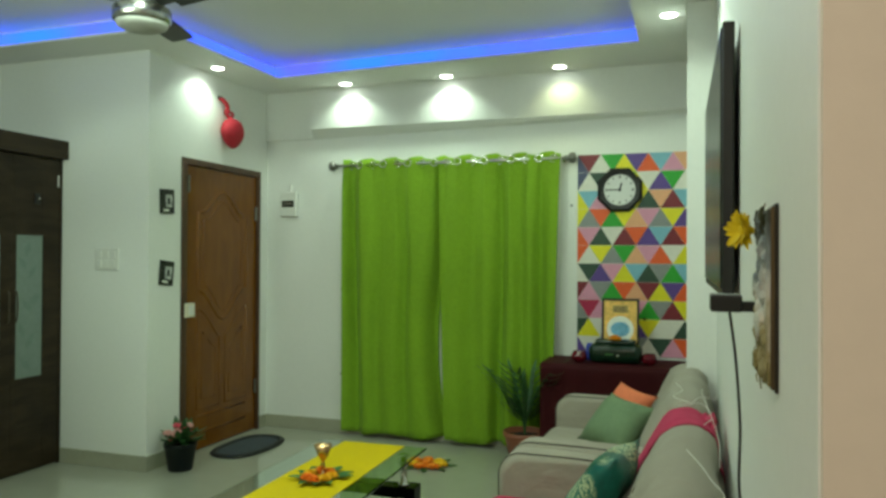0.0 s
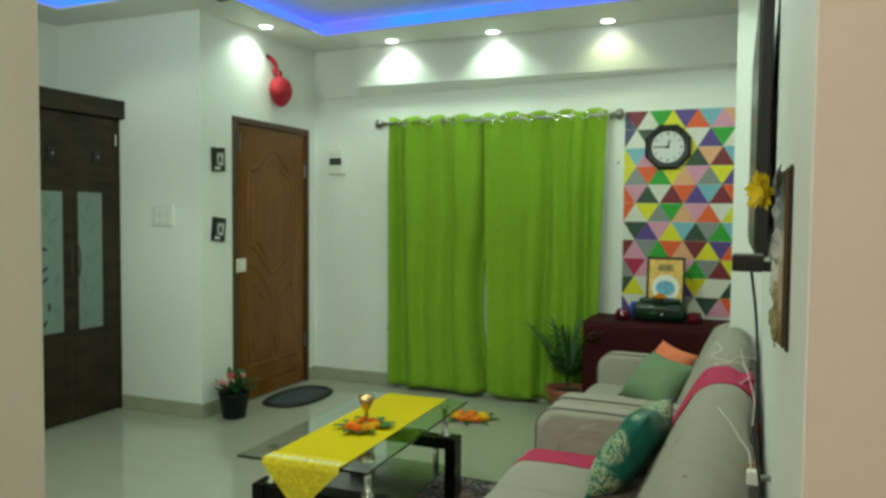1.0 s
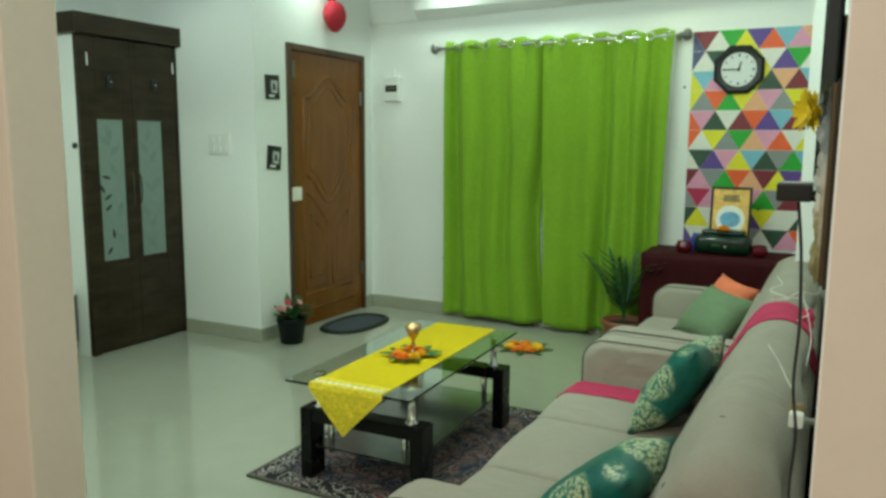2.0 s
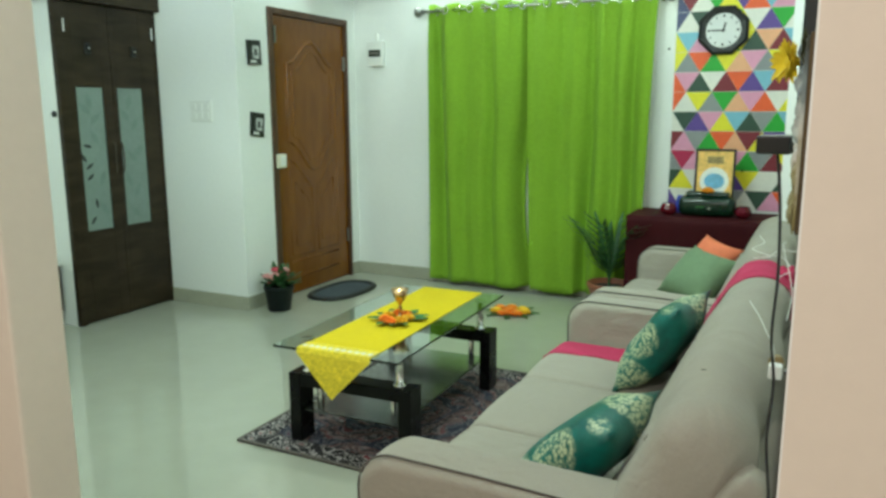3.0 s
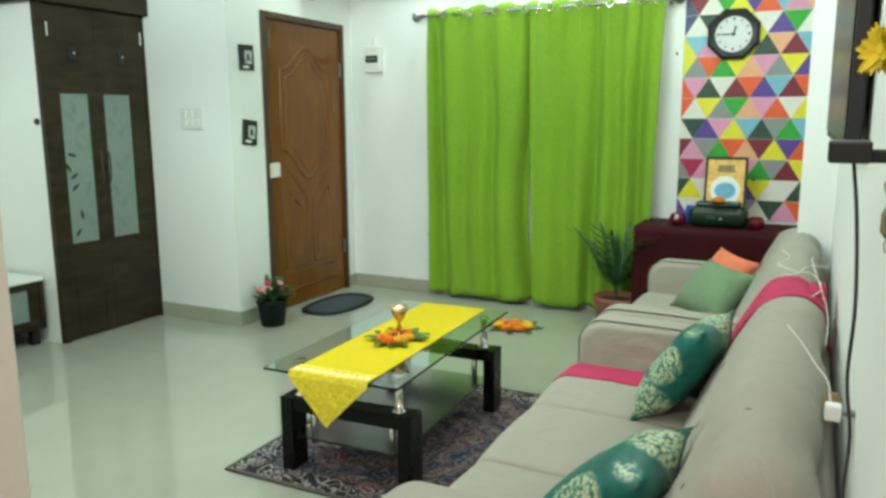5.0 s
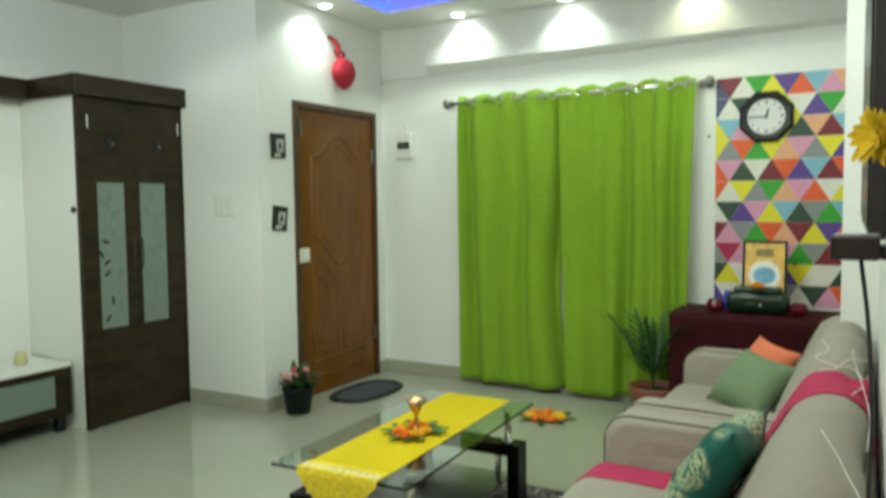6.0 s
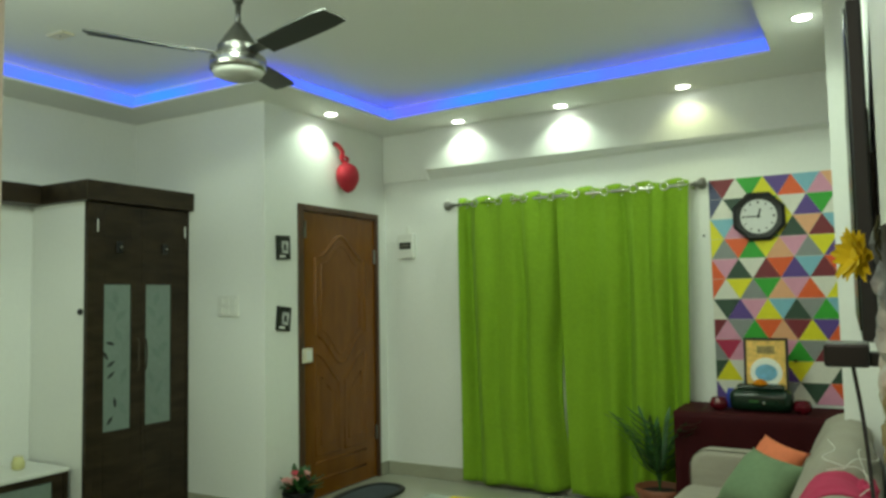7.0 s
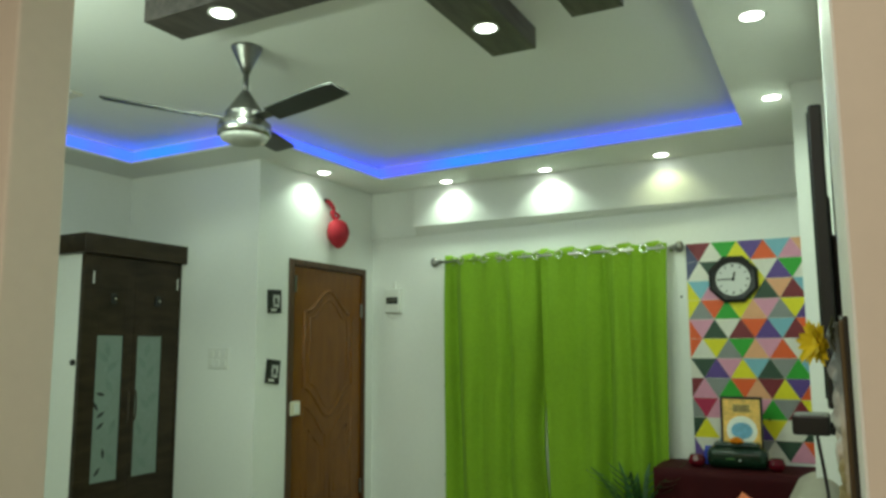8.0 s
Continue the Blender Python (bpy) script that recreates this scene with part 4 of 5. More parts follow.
def throw_fn(u, v):
    """Along the seat from its front edge, up the back, over the top and down behind."""
    seat = v < 0.42
    if seat:
        x = -0.775 + 0.475 * v / 0.42
        y = 2.345 + 0.172 * u + 0.006 * math.sin(5 * v + 3 * u)
        hit = SKIN.ray_cast(Vector((max(x, -0.752), y, 1.2)), Vector((0, 0, -1)))[0]
        top = hit.z if hit else 0.43
        p = Vector((x, y, (max(top, 0.440) if x > -0.66 else top) + 0.004))
        if x < -0.745:
            p.z -= 0.055
    else:
        q = (v - 0.42) / 0.58
        a = radians(187 - 193 * q)
        c = Vector((-0.045, 0, 0.62))
        lift = math.sin(math.pi * min(1, q * 1.1))
        y = 2.345 + 0.172 * u + (0.165 * u - 0.075 * (1 - u)) * lift + 0.008 * math.sin(7 * q + 2 * u)
        d = Vector((math.cos(a), 0, math.sin(a)))
        hit = SKIN.ray_cast(Vector((c.x, y, c.z)) + d * 0.7, -d)[0]
        p = (hit if hit else Vector((c.x, y, c.z)) + d * 0.2) + d * 0.005
    p += Vector((0, 0, 0.005 * abs(noise.noise((u * 5, v * 16, 3)))))
    return (p.x + 0.02, p.y - 2.47, p.z - 0.45)


thicken(part("cloth", sheet(throw_fn, 24, 110), PINK, throw, smooth=True), 0.004, 1.0)
# the loose end is bunched up behind the top of the backrest
t = bmesh.new()
bmesh.ops.create_icosphere(t, subdivisions=4, radius=1.0)
for v in t.verts:
    f = 1 + 0.45 * noise.noise(v.co * 1.7) + 0.25 * noise.noise(v.co * 4.1)
    v.co = Vector((v.co.x * 0.040 * f, v.co.y * 0.085 * f, v.co.z * 0.045 * f))
bmesh.ops.translate(t, verts=t.verts, vec=(0.112, 0.030, 0.345))
part("bunched_end", t, PINK, throw, smooth=True)


def cushion(x, y, z, w, h, t, material, lean, yaw, turn, label):
    """A cushion that leans back by lean degrees, yawed about the upright and turned in its own plane."""
    ob = thing("cushion", x, y, z, label, "cushion")
    ob.matrix_world = pose(x, y, z, 0, 0, yaw) @ pose(0, 0, 0, 0, lean, 0) @ pose(0, 0, 0, turn, 0, 0) @ pose(0, 0, 0, 0, 0, 90)
    part("cover", pillow(w, h, t), material, ob, smooth=True)
    return ob


def peacock(name):
    """Teal brocade with gold medallions."""
    m = mat(name, (0.002, 0.125, 0.100), 0.36, var=0.35, scale=8, bump=0.25, bscale=250)
    nt = m.node_tree
    b = nt.nodes["Principled BSDF"]
    tc = nt.nodes.new("ShaderNodeTexCoord")
    v = nt.nodes.new("ShaderNodeTexVoronoi")
    v.inputs["Scale"].default_value, v.inputs["Randomness"].default_value = 6.0, 0.5
    nt.links.new(tc.outputs["Object"], v.inputs["Vector"])
    n = nt.nodes.new("ShaderNodeTexNoise")
    n.inputs["Scale"].default_value, n.inputs["Detail"].default_value = 26, 3
    nt.links.new(tc.outputs["Object"], n.inputs["Vector"])
    lt = nt.nodes.new("ShaderNodeMapRange")
    lt.inputs["From Min"].default_value, lt.inputs["From Max"].default_value = 0.47, 0.37
    nt.links.new(v.outputs["Distance"], lt.inputs["Value"])
    pv = nt.nodes.new("ShaderNodeTexVoronoi")
    pv.inputs["Scale"].default_value, pv.inputs["Randomness"].default_value = 95.0, 1.0
    nt.links.new(tc.outputs["Object"], pv.inputs["Vector"])
    sm = nt.nodes.new("ShaderNodeMath")
    sm.operation = "MULTIPLY_ADD"
    sm.inputs[1].default_value = 0.7
    nt.links.new(n.outputs["Fac"], sm.inputs[0])
    nt.links.new(pv.outputs["Distance"], sm.inputs[2])
    th = nt.nodes.new("ShaderNodeMapRange")
    th.inputs["From Min"].default_value, th.inputs["From Max"].default_value = 1.12, 0.66
    nt.links.new(sm.outputs[0], th.inputs["Value"])
    mu = nt.nodes.new("ShaderNodeMath")
    mu.operation = "MULTIPLY"
    nt.links.new(lt.outputs[0], mu.inputs[0])
    nt.links.new(th.outputs[0], mu.inputs[1])
    mix = nt.nodes.new("ShaderNodeMix")
    mix.data_type = "RGBA"
    old = b.inputs["Base Color"].links[0].from_socket
    nt.links.new(mu.outputs[0], mix.inputs["Factor"])
    nt.links.new(old, mix.inputs[6])
    mix.inputs[7].default_value = (0.50, 0.56, 0.34, 1)
    nt.links.new(mix.outputs[2], b.inputs["Base Color"])
    return m


PEACOCK = peacock("teal_brocade")
cushion(-0.310, 1.372, 0.552, 0.33, 0.40, 0.15, PEACOCK, 47, -8, 0, "teal brocade cushion with gold medallions on the sofa")
cushion(-0.268, 2.205, 0.602, 0.33, 0.40, 0.14, PEACOCK, 33, -10, 0, "teal brocade cushion with gold medallions beside the throw")
cushion(-0.318, 3.42, 0.580, 0.35, 0.31, 0.15, SAGE, 44, 50, 5, "sage green cushion on the armchair seat")
cushion(-0.292, 3.67, 0.622, 0.28, 0.235, 0.11, CORAL, 40, 56, 11, "coral orange cushion behind the green one")

# ---- rug ----
def rug_material():
    """Oriental pile: a pale scrolling border round a dark field with red and navy scrolls."""
    m = mat("persian_rug_pile", (0.2, 0.15, 0.13), 0.95, bump=0.6, bscale=300)
    nt = m.node_tree
    lk = nt.links.new

    def node(kind, **values):
        n = nt.nodes.new(kind)
        for k, v in values.items():
            n.inputs[k].default_value = v
        return n

    def steps(source, cols, mode="CONSTANT"):
        r = nt.nodes.new("ShaderNodeValToRGB")
        r.color_ramp.interpolation = mode
        el = r.color_ramp.elements
        while len(el) < len(cols):
            el.new(0.5)
        for e, (p, c) in zip(el, cols):
            e.position, e.color = p, (*c, 1)
        lk(source, r.inputs["Fac"])
        return r.outputs["Color"]

    tc = nt.nodes.new("ShaderNodeTexCoord")
    n0 = node("ShaderNodeTexNoise", Scale=7.0, Detail=2.0)
    lk(tc.outputs["Object"], n0.inputs["Vector"])
    warp = nt.nodes.new("ShaderNodeVectorMath")
    warp.operation = "MULTIPLY_ADD"
    warp.inputs[1].default_value = (0.16, 0.16, 0)
    lk(n0.outputs["Color"], warp.inputs[0])
    lk(tc.outputs["Object"], warp.inputs[2])
    fine = node("ShaderNodeTexVoronoi", Scale=20.0, Randomness=0.9)
    lk(warp.outputs[0], fine.inputs["Vector"])
    border = steps(fine.outputs["Distance"], [(0.0, (0.17, 0.016, 0.024)), (0.15, (0.34, 0.30, 0.29)), (0.30, (0.010, 0.009, 0.011)), (0.50, (0.36, 0.32, 0.31)), (0.59, (0.014, 0.011, 0.013))])
    scroll = node("ShaderNodeTexWave", Scale=2.4, Distortion=11.0, Detail=3.0)
    scroll.wave_type = "RINGS"
    scroll.rings_direction = "SPHERICAL"
    lk(warp.outputs[0], scroll.inputs["Vector"])
    field = steps(scroll.outputs["Fac"], [(0.0, (0.010, 0.014, 0.040)), (0.30, (0.06, 0.035, 0.034)), (0.40, (0.13, 0.011, 0.020)), (0.56, (0.20, 0.15, 0.15)), (0.65, (0.014, 0.010, 0.020)), (0.90, (0.13, 0.07, 0.065))])
    # the field and the border part along a rounded rectangle
    sc = nt.nodes.new("ShaderNodeVectorMath")
    sc.operation = "MULTIPLY"
    sc.inputs[1].default_value = (1 / 0.40, 1 / 0.54, 0)
    lk(tc.outputs["Object"], sc.inputs[0])
    ab = nt.nodes.new("ShaderNodeVectorMath")
    ab.operation = "ABSOLUTE"
    lk(sc.outputs[0], ab.inputs[0])
    sp = nt.nodes.new("ShaderNodeSeparateXYZ")
    lk(ab.outputs[0], sp.inputs[0])
    mx = nt.nodes.new("ShaderNodeMath")
    mx.operation = "MAXIMUM"
    lk(sp.outputs[0], mx.inputs[0])
    lk(sp.outputs[1], mx.inputs[1])
    gt = nt.nodes.new("ShaderNodeMath")
    gt.operation = "GREATER_THAN"
    gt.inputs[1].default_value = 1.0
    lk(mx.outputs[0], gt.inputs[0])
    mixf = nt.nodes.new("ShaderNodeMix")
    mixf.data_type = "RGBA"
    mixf.inputs["Factor"].default_value = 0.30
    lk(field, mixf.inputs[6])
    lk(border, mixf.inputs[7])
    mix = nt.nodes.new("ShaderNodeMix")
    mix.data_type = "RGBA"
    lk(gt.outputs[0], mix.inputs["Factor"])
    lk(mixf.outputs[2], mix.inputs[6])
    lk(border, mix.inputs[7])
    lk(mix.outputs[2], nt.nodes["Principled BSDF"].inputs["Base Color"])
    return m


rug = thing("rug", -1.45, 2.585, 0, "dark patterned oriental rug under the coffee table", "rug")
RW, RL = 0.51, 0.655
part("carpet", box(-RW, RW, -RL, RL, 0.001, 0.010, 0.003), rug_material(), rug)
for x0, x1, y0, y1 in ((-RW, RW, -RL, -RL + 0.016), (-RW, RW, RL - 0.016, RL), (-RW, -RW + 0.016, -RL + 0.016, RL - 0.016), (RW - 0.016, RW, -RL + 0.016, RL - 0.016)):
    part("binding", box(x0, x1, y0, y1, 0.001, 0.0125, 0.002), PIPING, rug, "dark bound edge")

# ---- coffee table ----
TX, TY = -1.51, 2.52
tab = thing("coffee_table", TX, TY, 0.012, "black lacquered coffee table with glass top and glass shelf", "table")
GZ = 0.448
tab.matrix_world = pose(TX + 0.03, TY, 0.012, 0, 0, 2.0)
part("glass_top", box(-0.285, 0.285, -0.575, 0.575, GZ - 0.010, GZ, 0.003), GLASS, tab, "clear glass top with green edge")
for s in (-1, 1):
    for x in (-1, 1):
        part("leg", box(x * 0.258 - 0.028, x * 0.258 + 0.028, s * 0.43 - 0.05, s * 0.43 + 0.05, 0, 0.30, 0.004), BLACKGLOSS, tab)
        part("spacer", lathe([(0.027, 0.30), (0.027, 0.306), (0.016, 0.310), (0.016, GZ - 0.018), (0.026, GZ - 0.016), (0.026, GZ - 0.0105)], 18, m=Matrix.Translation((x * 0.215, s * 0.43, 0))), CHROME, tab, "chrome spacer under the glass", smooth=True)
        part("shelf_pin", lathe([(0.014, 0.10), (0.014, 0.29)], 14, m=Matrix.Translation((x * 0.175, s * 0.41, 0))), CHROME, tab, smooth=True)
    part("cross_bar", box(-0.230, 0.230, s * 0.43 - 0.045, s * 0.43 + 0.045, 0.245, 0.297, 0.004), BLACKGLOSS, tab)
part("glass_shelf", box(-0.228, 0.228, -0.465, 0.465, 0.135, 0.143, 0.002), glass("grey_glass", (0.70, 0.78, 0.75), 0.18), tab, "smoky glass shelf")

runner = thing("table_runner", TX + 0.05, TY, 0.012 + GZ, "bright yellow table runner with gold border and pointed end", "cloth")
HW = 0.165
runner.matrix_world = pose(TX + 0.035, TY, 0.012 + GZ, 0, 0, 1.6)
part("cloth", box(-HW, HW, -0.573, 0.56, 0.0005, 0.0035, 0.001), YELLOW, runner)
t = bmesh.new()
nn = 14
rows = []
for k in range(nn + 1):
    v = k / nn
    # the border lies flat at first, then falls over the glass edge to a point
    s = 0.26 * v
    flat = 0.075
    y, z = (-0.50 - s, 0.0052) if s < flat else (-0.579 - 0.012 * math.sin((s - flat) * 8), 0.004 - (s - flat))
    hw = HW + 0.002 if v < 0.35 else (HW + 0.002) * (1 - (v - 0.35) / 0.65) + 0.003
    rows.append([t.verts.new((-hw + 2 * hw * i / 10, y, z + 0.003 * math.sin(i * 1.3) * (v > 0.4))) for i in range(11)])
for a, b in zip(rows, rows[1:]):
    for i in range(10):
        t.faces.new((a[i], a[i + 1], b[i + 1], b[i]))
thicken(part("border", t, GOLDLACE, runner, "gold brocade border falling to a point"), 0.002, 1.0)
for k in range(11):
    x = -HW + 0.015 + k * (2 * HW - 0.03) / 10
    part("sequin", lathe([(0.013, 0), (0.009, 0.003), (0.001, 0.004)], 8, m=Matrix.Translation((x, -0.545, 0.0065))), CREAMPL, runner)

gob = thing("brass_goblet", -1.462, 2.475, 0.012 + GZ + 0.0035, "small brass goblet on the yellow runner", "goblet")
part("cup", lathe([(0.028, 0.0), (0.026, 0.006), (0.009, 0.014), (0.006, 0.04), (0.011, 0.052), (0.006, 0.062), (0.009, 0.074), (0.017, 0.083), (0.026, 0.100), (0.040, 0.138), (0.038, 0.138), (0.023, 0.102), (0.012, 0.088)], 26), BRASS, gob, smooth=True)
arr = thing("marigold_ring", -1.462, 2.455, 0.012 + GZ + 0.0035, "orange marigolds on green leaves round the goblet", "flowers")
random.seed(21)
for k in range(7):
    a = 2 * math.pi * k / 7 + 0.3
    m = Matrix.Translation((0.050 * math.cos(a), 0.062 * math.sin(a) - 0.01, 0.010))
    t = blossom(0.036 * random.uniform(0.85, 1.1), 40, 30 + k)
    bmesh.ops.transform(t, matrix=m, verts=t.verts)
    part("blossom", t, ORANGE if k % 3 else MARIYEL, arr)
for k in range(10):
    a = 2 * math.pi * k / 10 + random.uniform(-0.2, 0.2)
    m = Matrix.Translation((0.045 * math.cos(a), 0.06 * math.sin(a), 0.006)) @ pose(0, 0, 0, 0, -6, math.degrees(a))
    part("leaf", leaf_mesh(random.uniform(0.075, 0.11), 0.048, 0.12, None, m), LEAF, arr)

# ---- floor flowers, mat, flower pot ----
rang = thing("floor_flowers", -1.665, 4.36, 0, "orange flowers and green leaves arranged on the floor", "flowers")
random.seed(8)
for k in range(8):
    a = 2 * math.pi * k / 7
    rr = 0.082 if k else 0.0
    t = blossom(0.050, 40, 60 + k, 0.5)
    bmesh.ops.transform(t, matrix=Matrix.Translation((rr * math.cos(a) * 1.25, rr * math.sin(a), 0.012)), verts=t.verts)
    part("blossom", t, (ORANGE, MARIYEL, ORANGE)[k % 3], rang)
for k in range(8):
    a = 2 * math.pi * k / 8 + 0.2
    part("leaf", leaf_mesh(0.11, 0.045, 0.05, None, Matrix.Translation((0.09 * math.cos(a), 0.09 * math.sin(a), 0.008)) @ pose(0, 0, 0, 0, 0, math.degrees(a))), DARKLEAF, rang)

dm = thing("door_mat", -3.07, 4.37, 0, "oval dark blue-grey door mat with black rim", "mat")


def oval(a, b, n=40, e=2.6):
    out = []
    for i in range(n):
        t = 2 * math.pi * i / n
        c, s = math.cos(t), math.sin(t)
        out.append((a * abs(c) ** (2 / e) * (1 if c >= 0 else -1), b * abs(s) ** (2 / e) * (1 if s >= 0 else -1)))
    return out


t = bmesh.new()
f = t.faces.new([t.verts.new((x, y, 0.001)) for x, y in oval(0.165, 0.295)])
r = bmesh.ops.extrude_face_region(t, geom=[f])
bmesh.ops.translate(t, verts=[v for v in r["geom"] if isinstance(v, bmesh.types.BMVert)], vec=(0, 0, 0.011))
part("coir_pad", t, MATGREY, dm)
part("rim", tube([(x, y, 0.008) for x, y in oval(0.172, 0.307)], 0.026, 6, closed=True), MATRIM, dm, "black rim", smooth=True)
for ob in dm.children:
    if ob.name.startswith("rim"):
        ob.scale, ob.location = (1, 1, 0.55), (0, 0, 0.006)

fp = thing("flower_pot", -3.165, 3.72, 0, "dark plastic pot with pink flowers beside the door", "plant")
part("pot", lathe([(0.072, 0), (0.078, 0.006), (0.100, 0.15), (0.106, 0.155), (0.106, 0.18), (0.097, 0.18), (0.09, 0.15)], 28), DARKPOT, fp, smooth=True)
part("soil", lathe([(0.091, 0.148), (0.091, 0.152), (0.03, 0.16)], 20), SOIL, fp)
random.seed(4)
t = bmesh.new()
for k in range(36):
    a, e = random.uniform(0, 6.28), random.uniform(0, 70)
    leaf_mesh(random.uniform(0.09, 0.145), 0.050, -0.2, t, Matrix.Translation((0.04 * math.cos(a), 0.04 * math.sin(a), 0.17 + random.uniform(0, 0.07))) @ pose(0, 0, 0, 0, -e, math.degrees(a)))
part("foliage", t, DARKLEAF, fp)
for k in range(13):
    a, r0 = 2.4 * k, 0.03 + 0.055 * random.random()
    t = blossom(0.037, 22, 80 + k, 0.8)
    bmesh.ops.transform(t, matrix=Matrix.Translation((r0 * math.cos(a), r0 * math.sin(a), 0.20 + 0.09 * random.random())), verts=t.verts)
    part("flower", t, ROSE if k % 2 else PALEROSE, fp)

# ---- on the door wall and beside it ----
for y, z, ti in ((3.772, 1.777, 2), (3.772, 1.292, -6)):
    ph = thing("photo_frame", XD + 0.001, y, z, "small black framed monochrome print on the wall", "picture", "small prints by the door")
    ph.matrix_world = pose(XD + 0.001, y, z, ti, 0, 0)
    part("frame", box(0, 0.014, -0.068, 0.068, -0.082, 0.082, 0.003), BLACK, ph)
    part("print", box(0.0125, 0.0152, -0.022, 0.045, -0.04, 0.045), mat("grey_print", (0.45, 0.46, 0.45), 0.5, var=0.6, scale=30), ph, "pale grey print")
    part("caption_bar", box(0.0125, 0.0152, -0.045, 0.012, -0.068, -0.052), WHITEPL, ph)
    part("dark_shape", box(0.0152, 0.0162, -0.004, 0.022, -0.02, 0.022), BLACK, ph)
sw = thing("switch_plate", -3.665, YN - 0.001, 1.385, "white switch plate with a row of switches", "switch")
part("plate", box(-0.095, 0.095, -0.012, 0, -0.072, 0.072, 0.004), WHITEPL, sw)
for k in range(6):
    x, z = -0.058 + 0.058 * (k % 3), 0.03 - 0.06 * (k // 3)
    part("switch", box(x - 0.018, x + 0.018, -0.018, -0.011, z - 0.022, z + 0.022, 0.003), WHITEPL, sw)
mc = thing("fuse_box", -3.117, YF - 0.001, 1.837, "white plastic fuse box with dark window", "fuse box")
part("case", box(-0.075, 0.075, -0.045, 0, -0.10, 0.10, 0.008), WHITEPL, mc)
part("window", box(-0.055, 0.055, -0.050, -0.044, -0.025, 0.03, 0.003), mat("smoked_window", (0.05, 0.06, 0.05), 0.2), mc, "smoked window")
part("breaker_row", box(-0.04, 0.04, -0.0525, -0.0495, -0.004, 0.012), STEEL, mc)
part("conduit", box(-0.012, 0.012, -0.012, 0, 0.10, 0.16, 0.002), WHITEPL, mc)

hr = thing("heart_hanging", XD + 0.001, 4.40, 2.36, "red stuffed hanging decoration on the wall above the door", "decoration")
t = bmesh.new()
bmesh.ops.create_uvsphere(t, u_segments=24, v_segments=16, radius=0.098)
for v in t.verts:
    z = v.co.z / 0.098
    k = 1 - 0.28 * max(0, -z) ** 1.5
    v.co.x, v.co.y, v.co.z = v.co.x * 0.72 * k, v.co.y * 1.15 * k, v.co.z * 1.22 - 0.01 * (1 - abs(v.co.y) / 0.11) * (z > 0.8)
bmesh.ops.translate(t, verts=t.verts, vec=(0.075, 0.02, -0.02))
part("heart", t, HEARTRED, hr, smooth=True)
part("ribbon", tube(smooth_path([(0.06, 0.01, 0.08), (0.04, -0.015, 0.13), (0.045, 0.0, 0.17), (0.03, -0.03, 0.215), (0.012, -0.055, 0.235)]), 0.017, 8), HEARTRED, hr, smooth=True)
part("bow", tube(smooth_path([(0.045, 0.03, 0.10), (0.06, 0.05, 0.12), (0.05, 0.02, 0.14), (0.05, -0.03, 0.12), (0.05, -0.01, 0.10)]), 0.011, 7), HEARTRED, hr, smooth=True)
part("hook", lathe([(0.014, 0), (0.014, 0.01), (0.005, 0.02), (0.008, 0.03)], 12, m=Matrix.Translation((0, -0.055, 0.238)) @ pose(0, 0, 0, 0, 90, 0)), BLACK, hr)

for x, z in ((-0.80, 1.79), (-2.645, 1.15), (-2.645, 0.47), (-0.285, 0.98)):
    nl = thing("wall_nail", x, YF - 0.006 if x > -0.5 else YF, z, "small dark nail in the wall", "nail", "nails in the wall")
    part("head", lathe([(0.007, 0), (0.009, 0.004), (0.006, 0.009)], 8, m=RX), BLACK, nl)

# ---- television, adapter and plaque on the right wall ----
tv = thing("television", XR, 2.2, 1.31, "flat black television mounted on the wall, switched off", "television")
tv.matrix_world = pose(XR - 0.012, 2.2, 1.31, 0, 0, 1.1)
part("casing", box(-0.042, -0.012, -0.60, 0.60, 0.0, 0.70, 0.006, 3), BLACK, tv)
part("screen", box(-0.0455, -0.0415, -0.585, 0.585, 0.022, 0.686, 0.001), SCREEN, tv, "glossy dark screen")
part("back_box", box(-0.014, -0.004, -0.38, 0.38, 0.10, 0.52, 0.006), BLACK, tv)
part("wall_mount", box(-0.006, 0.009, -0.22, 0.22, 0.22, 0.44, 0.002), STEEL, tv)
ad = thing("power_adapter", XR, 1.0, 1.325, "black power adapter plugged into the wall with cord", "adapter")
part("socket", box(-0.008, -0.0005, -0.04, 0.04, -0.04, 0.04, 0.003), WHITEPL, ad, "white wall socket")
part("plug", box(-0.032, -0.008, -0.016, 0.016, -0.008, 0.010, 0.003), BLACK, ad)
part("body", box(-0.082, -0.030, -0.035, 0.035, -0.008, 0.022, 0.004), BLACK, ad)
part("cord", tube(smooth_path([(-0.050, -0.01, -0.006), (-0.040, -0.02, -0.09), (-0.034, -0.04, -0.20), (-0.036, -0.05, -0.30), (-0.027, -0.06, -0.38), (-0.030, -0.08, -0.47), (-0.020, -0.08, -0.58), (-0.024, -0.08, -0.72), (-0.018, -0.08, -0.90), (-0.022, -0.08, -1.10), (-0.020, -0.08, -1.31)]), 0.0026, 7), WIREB, ad, smooth=True)

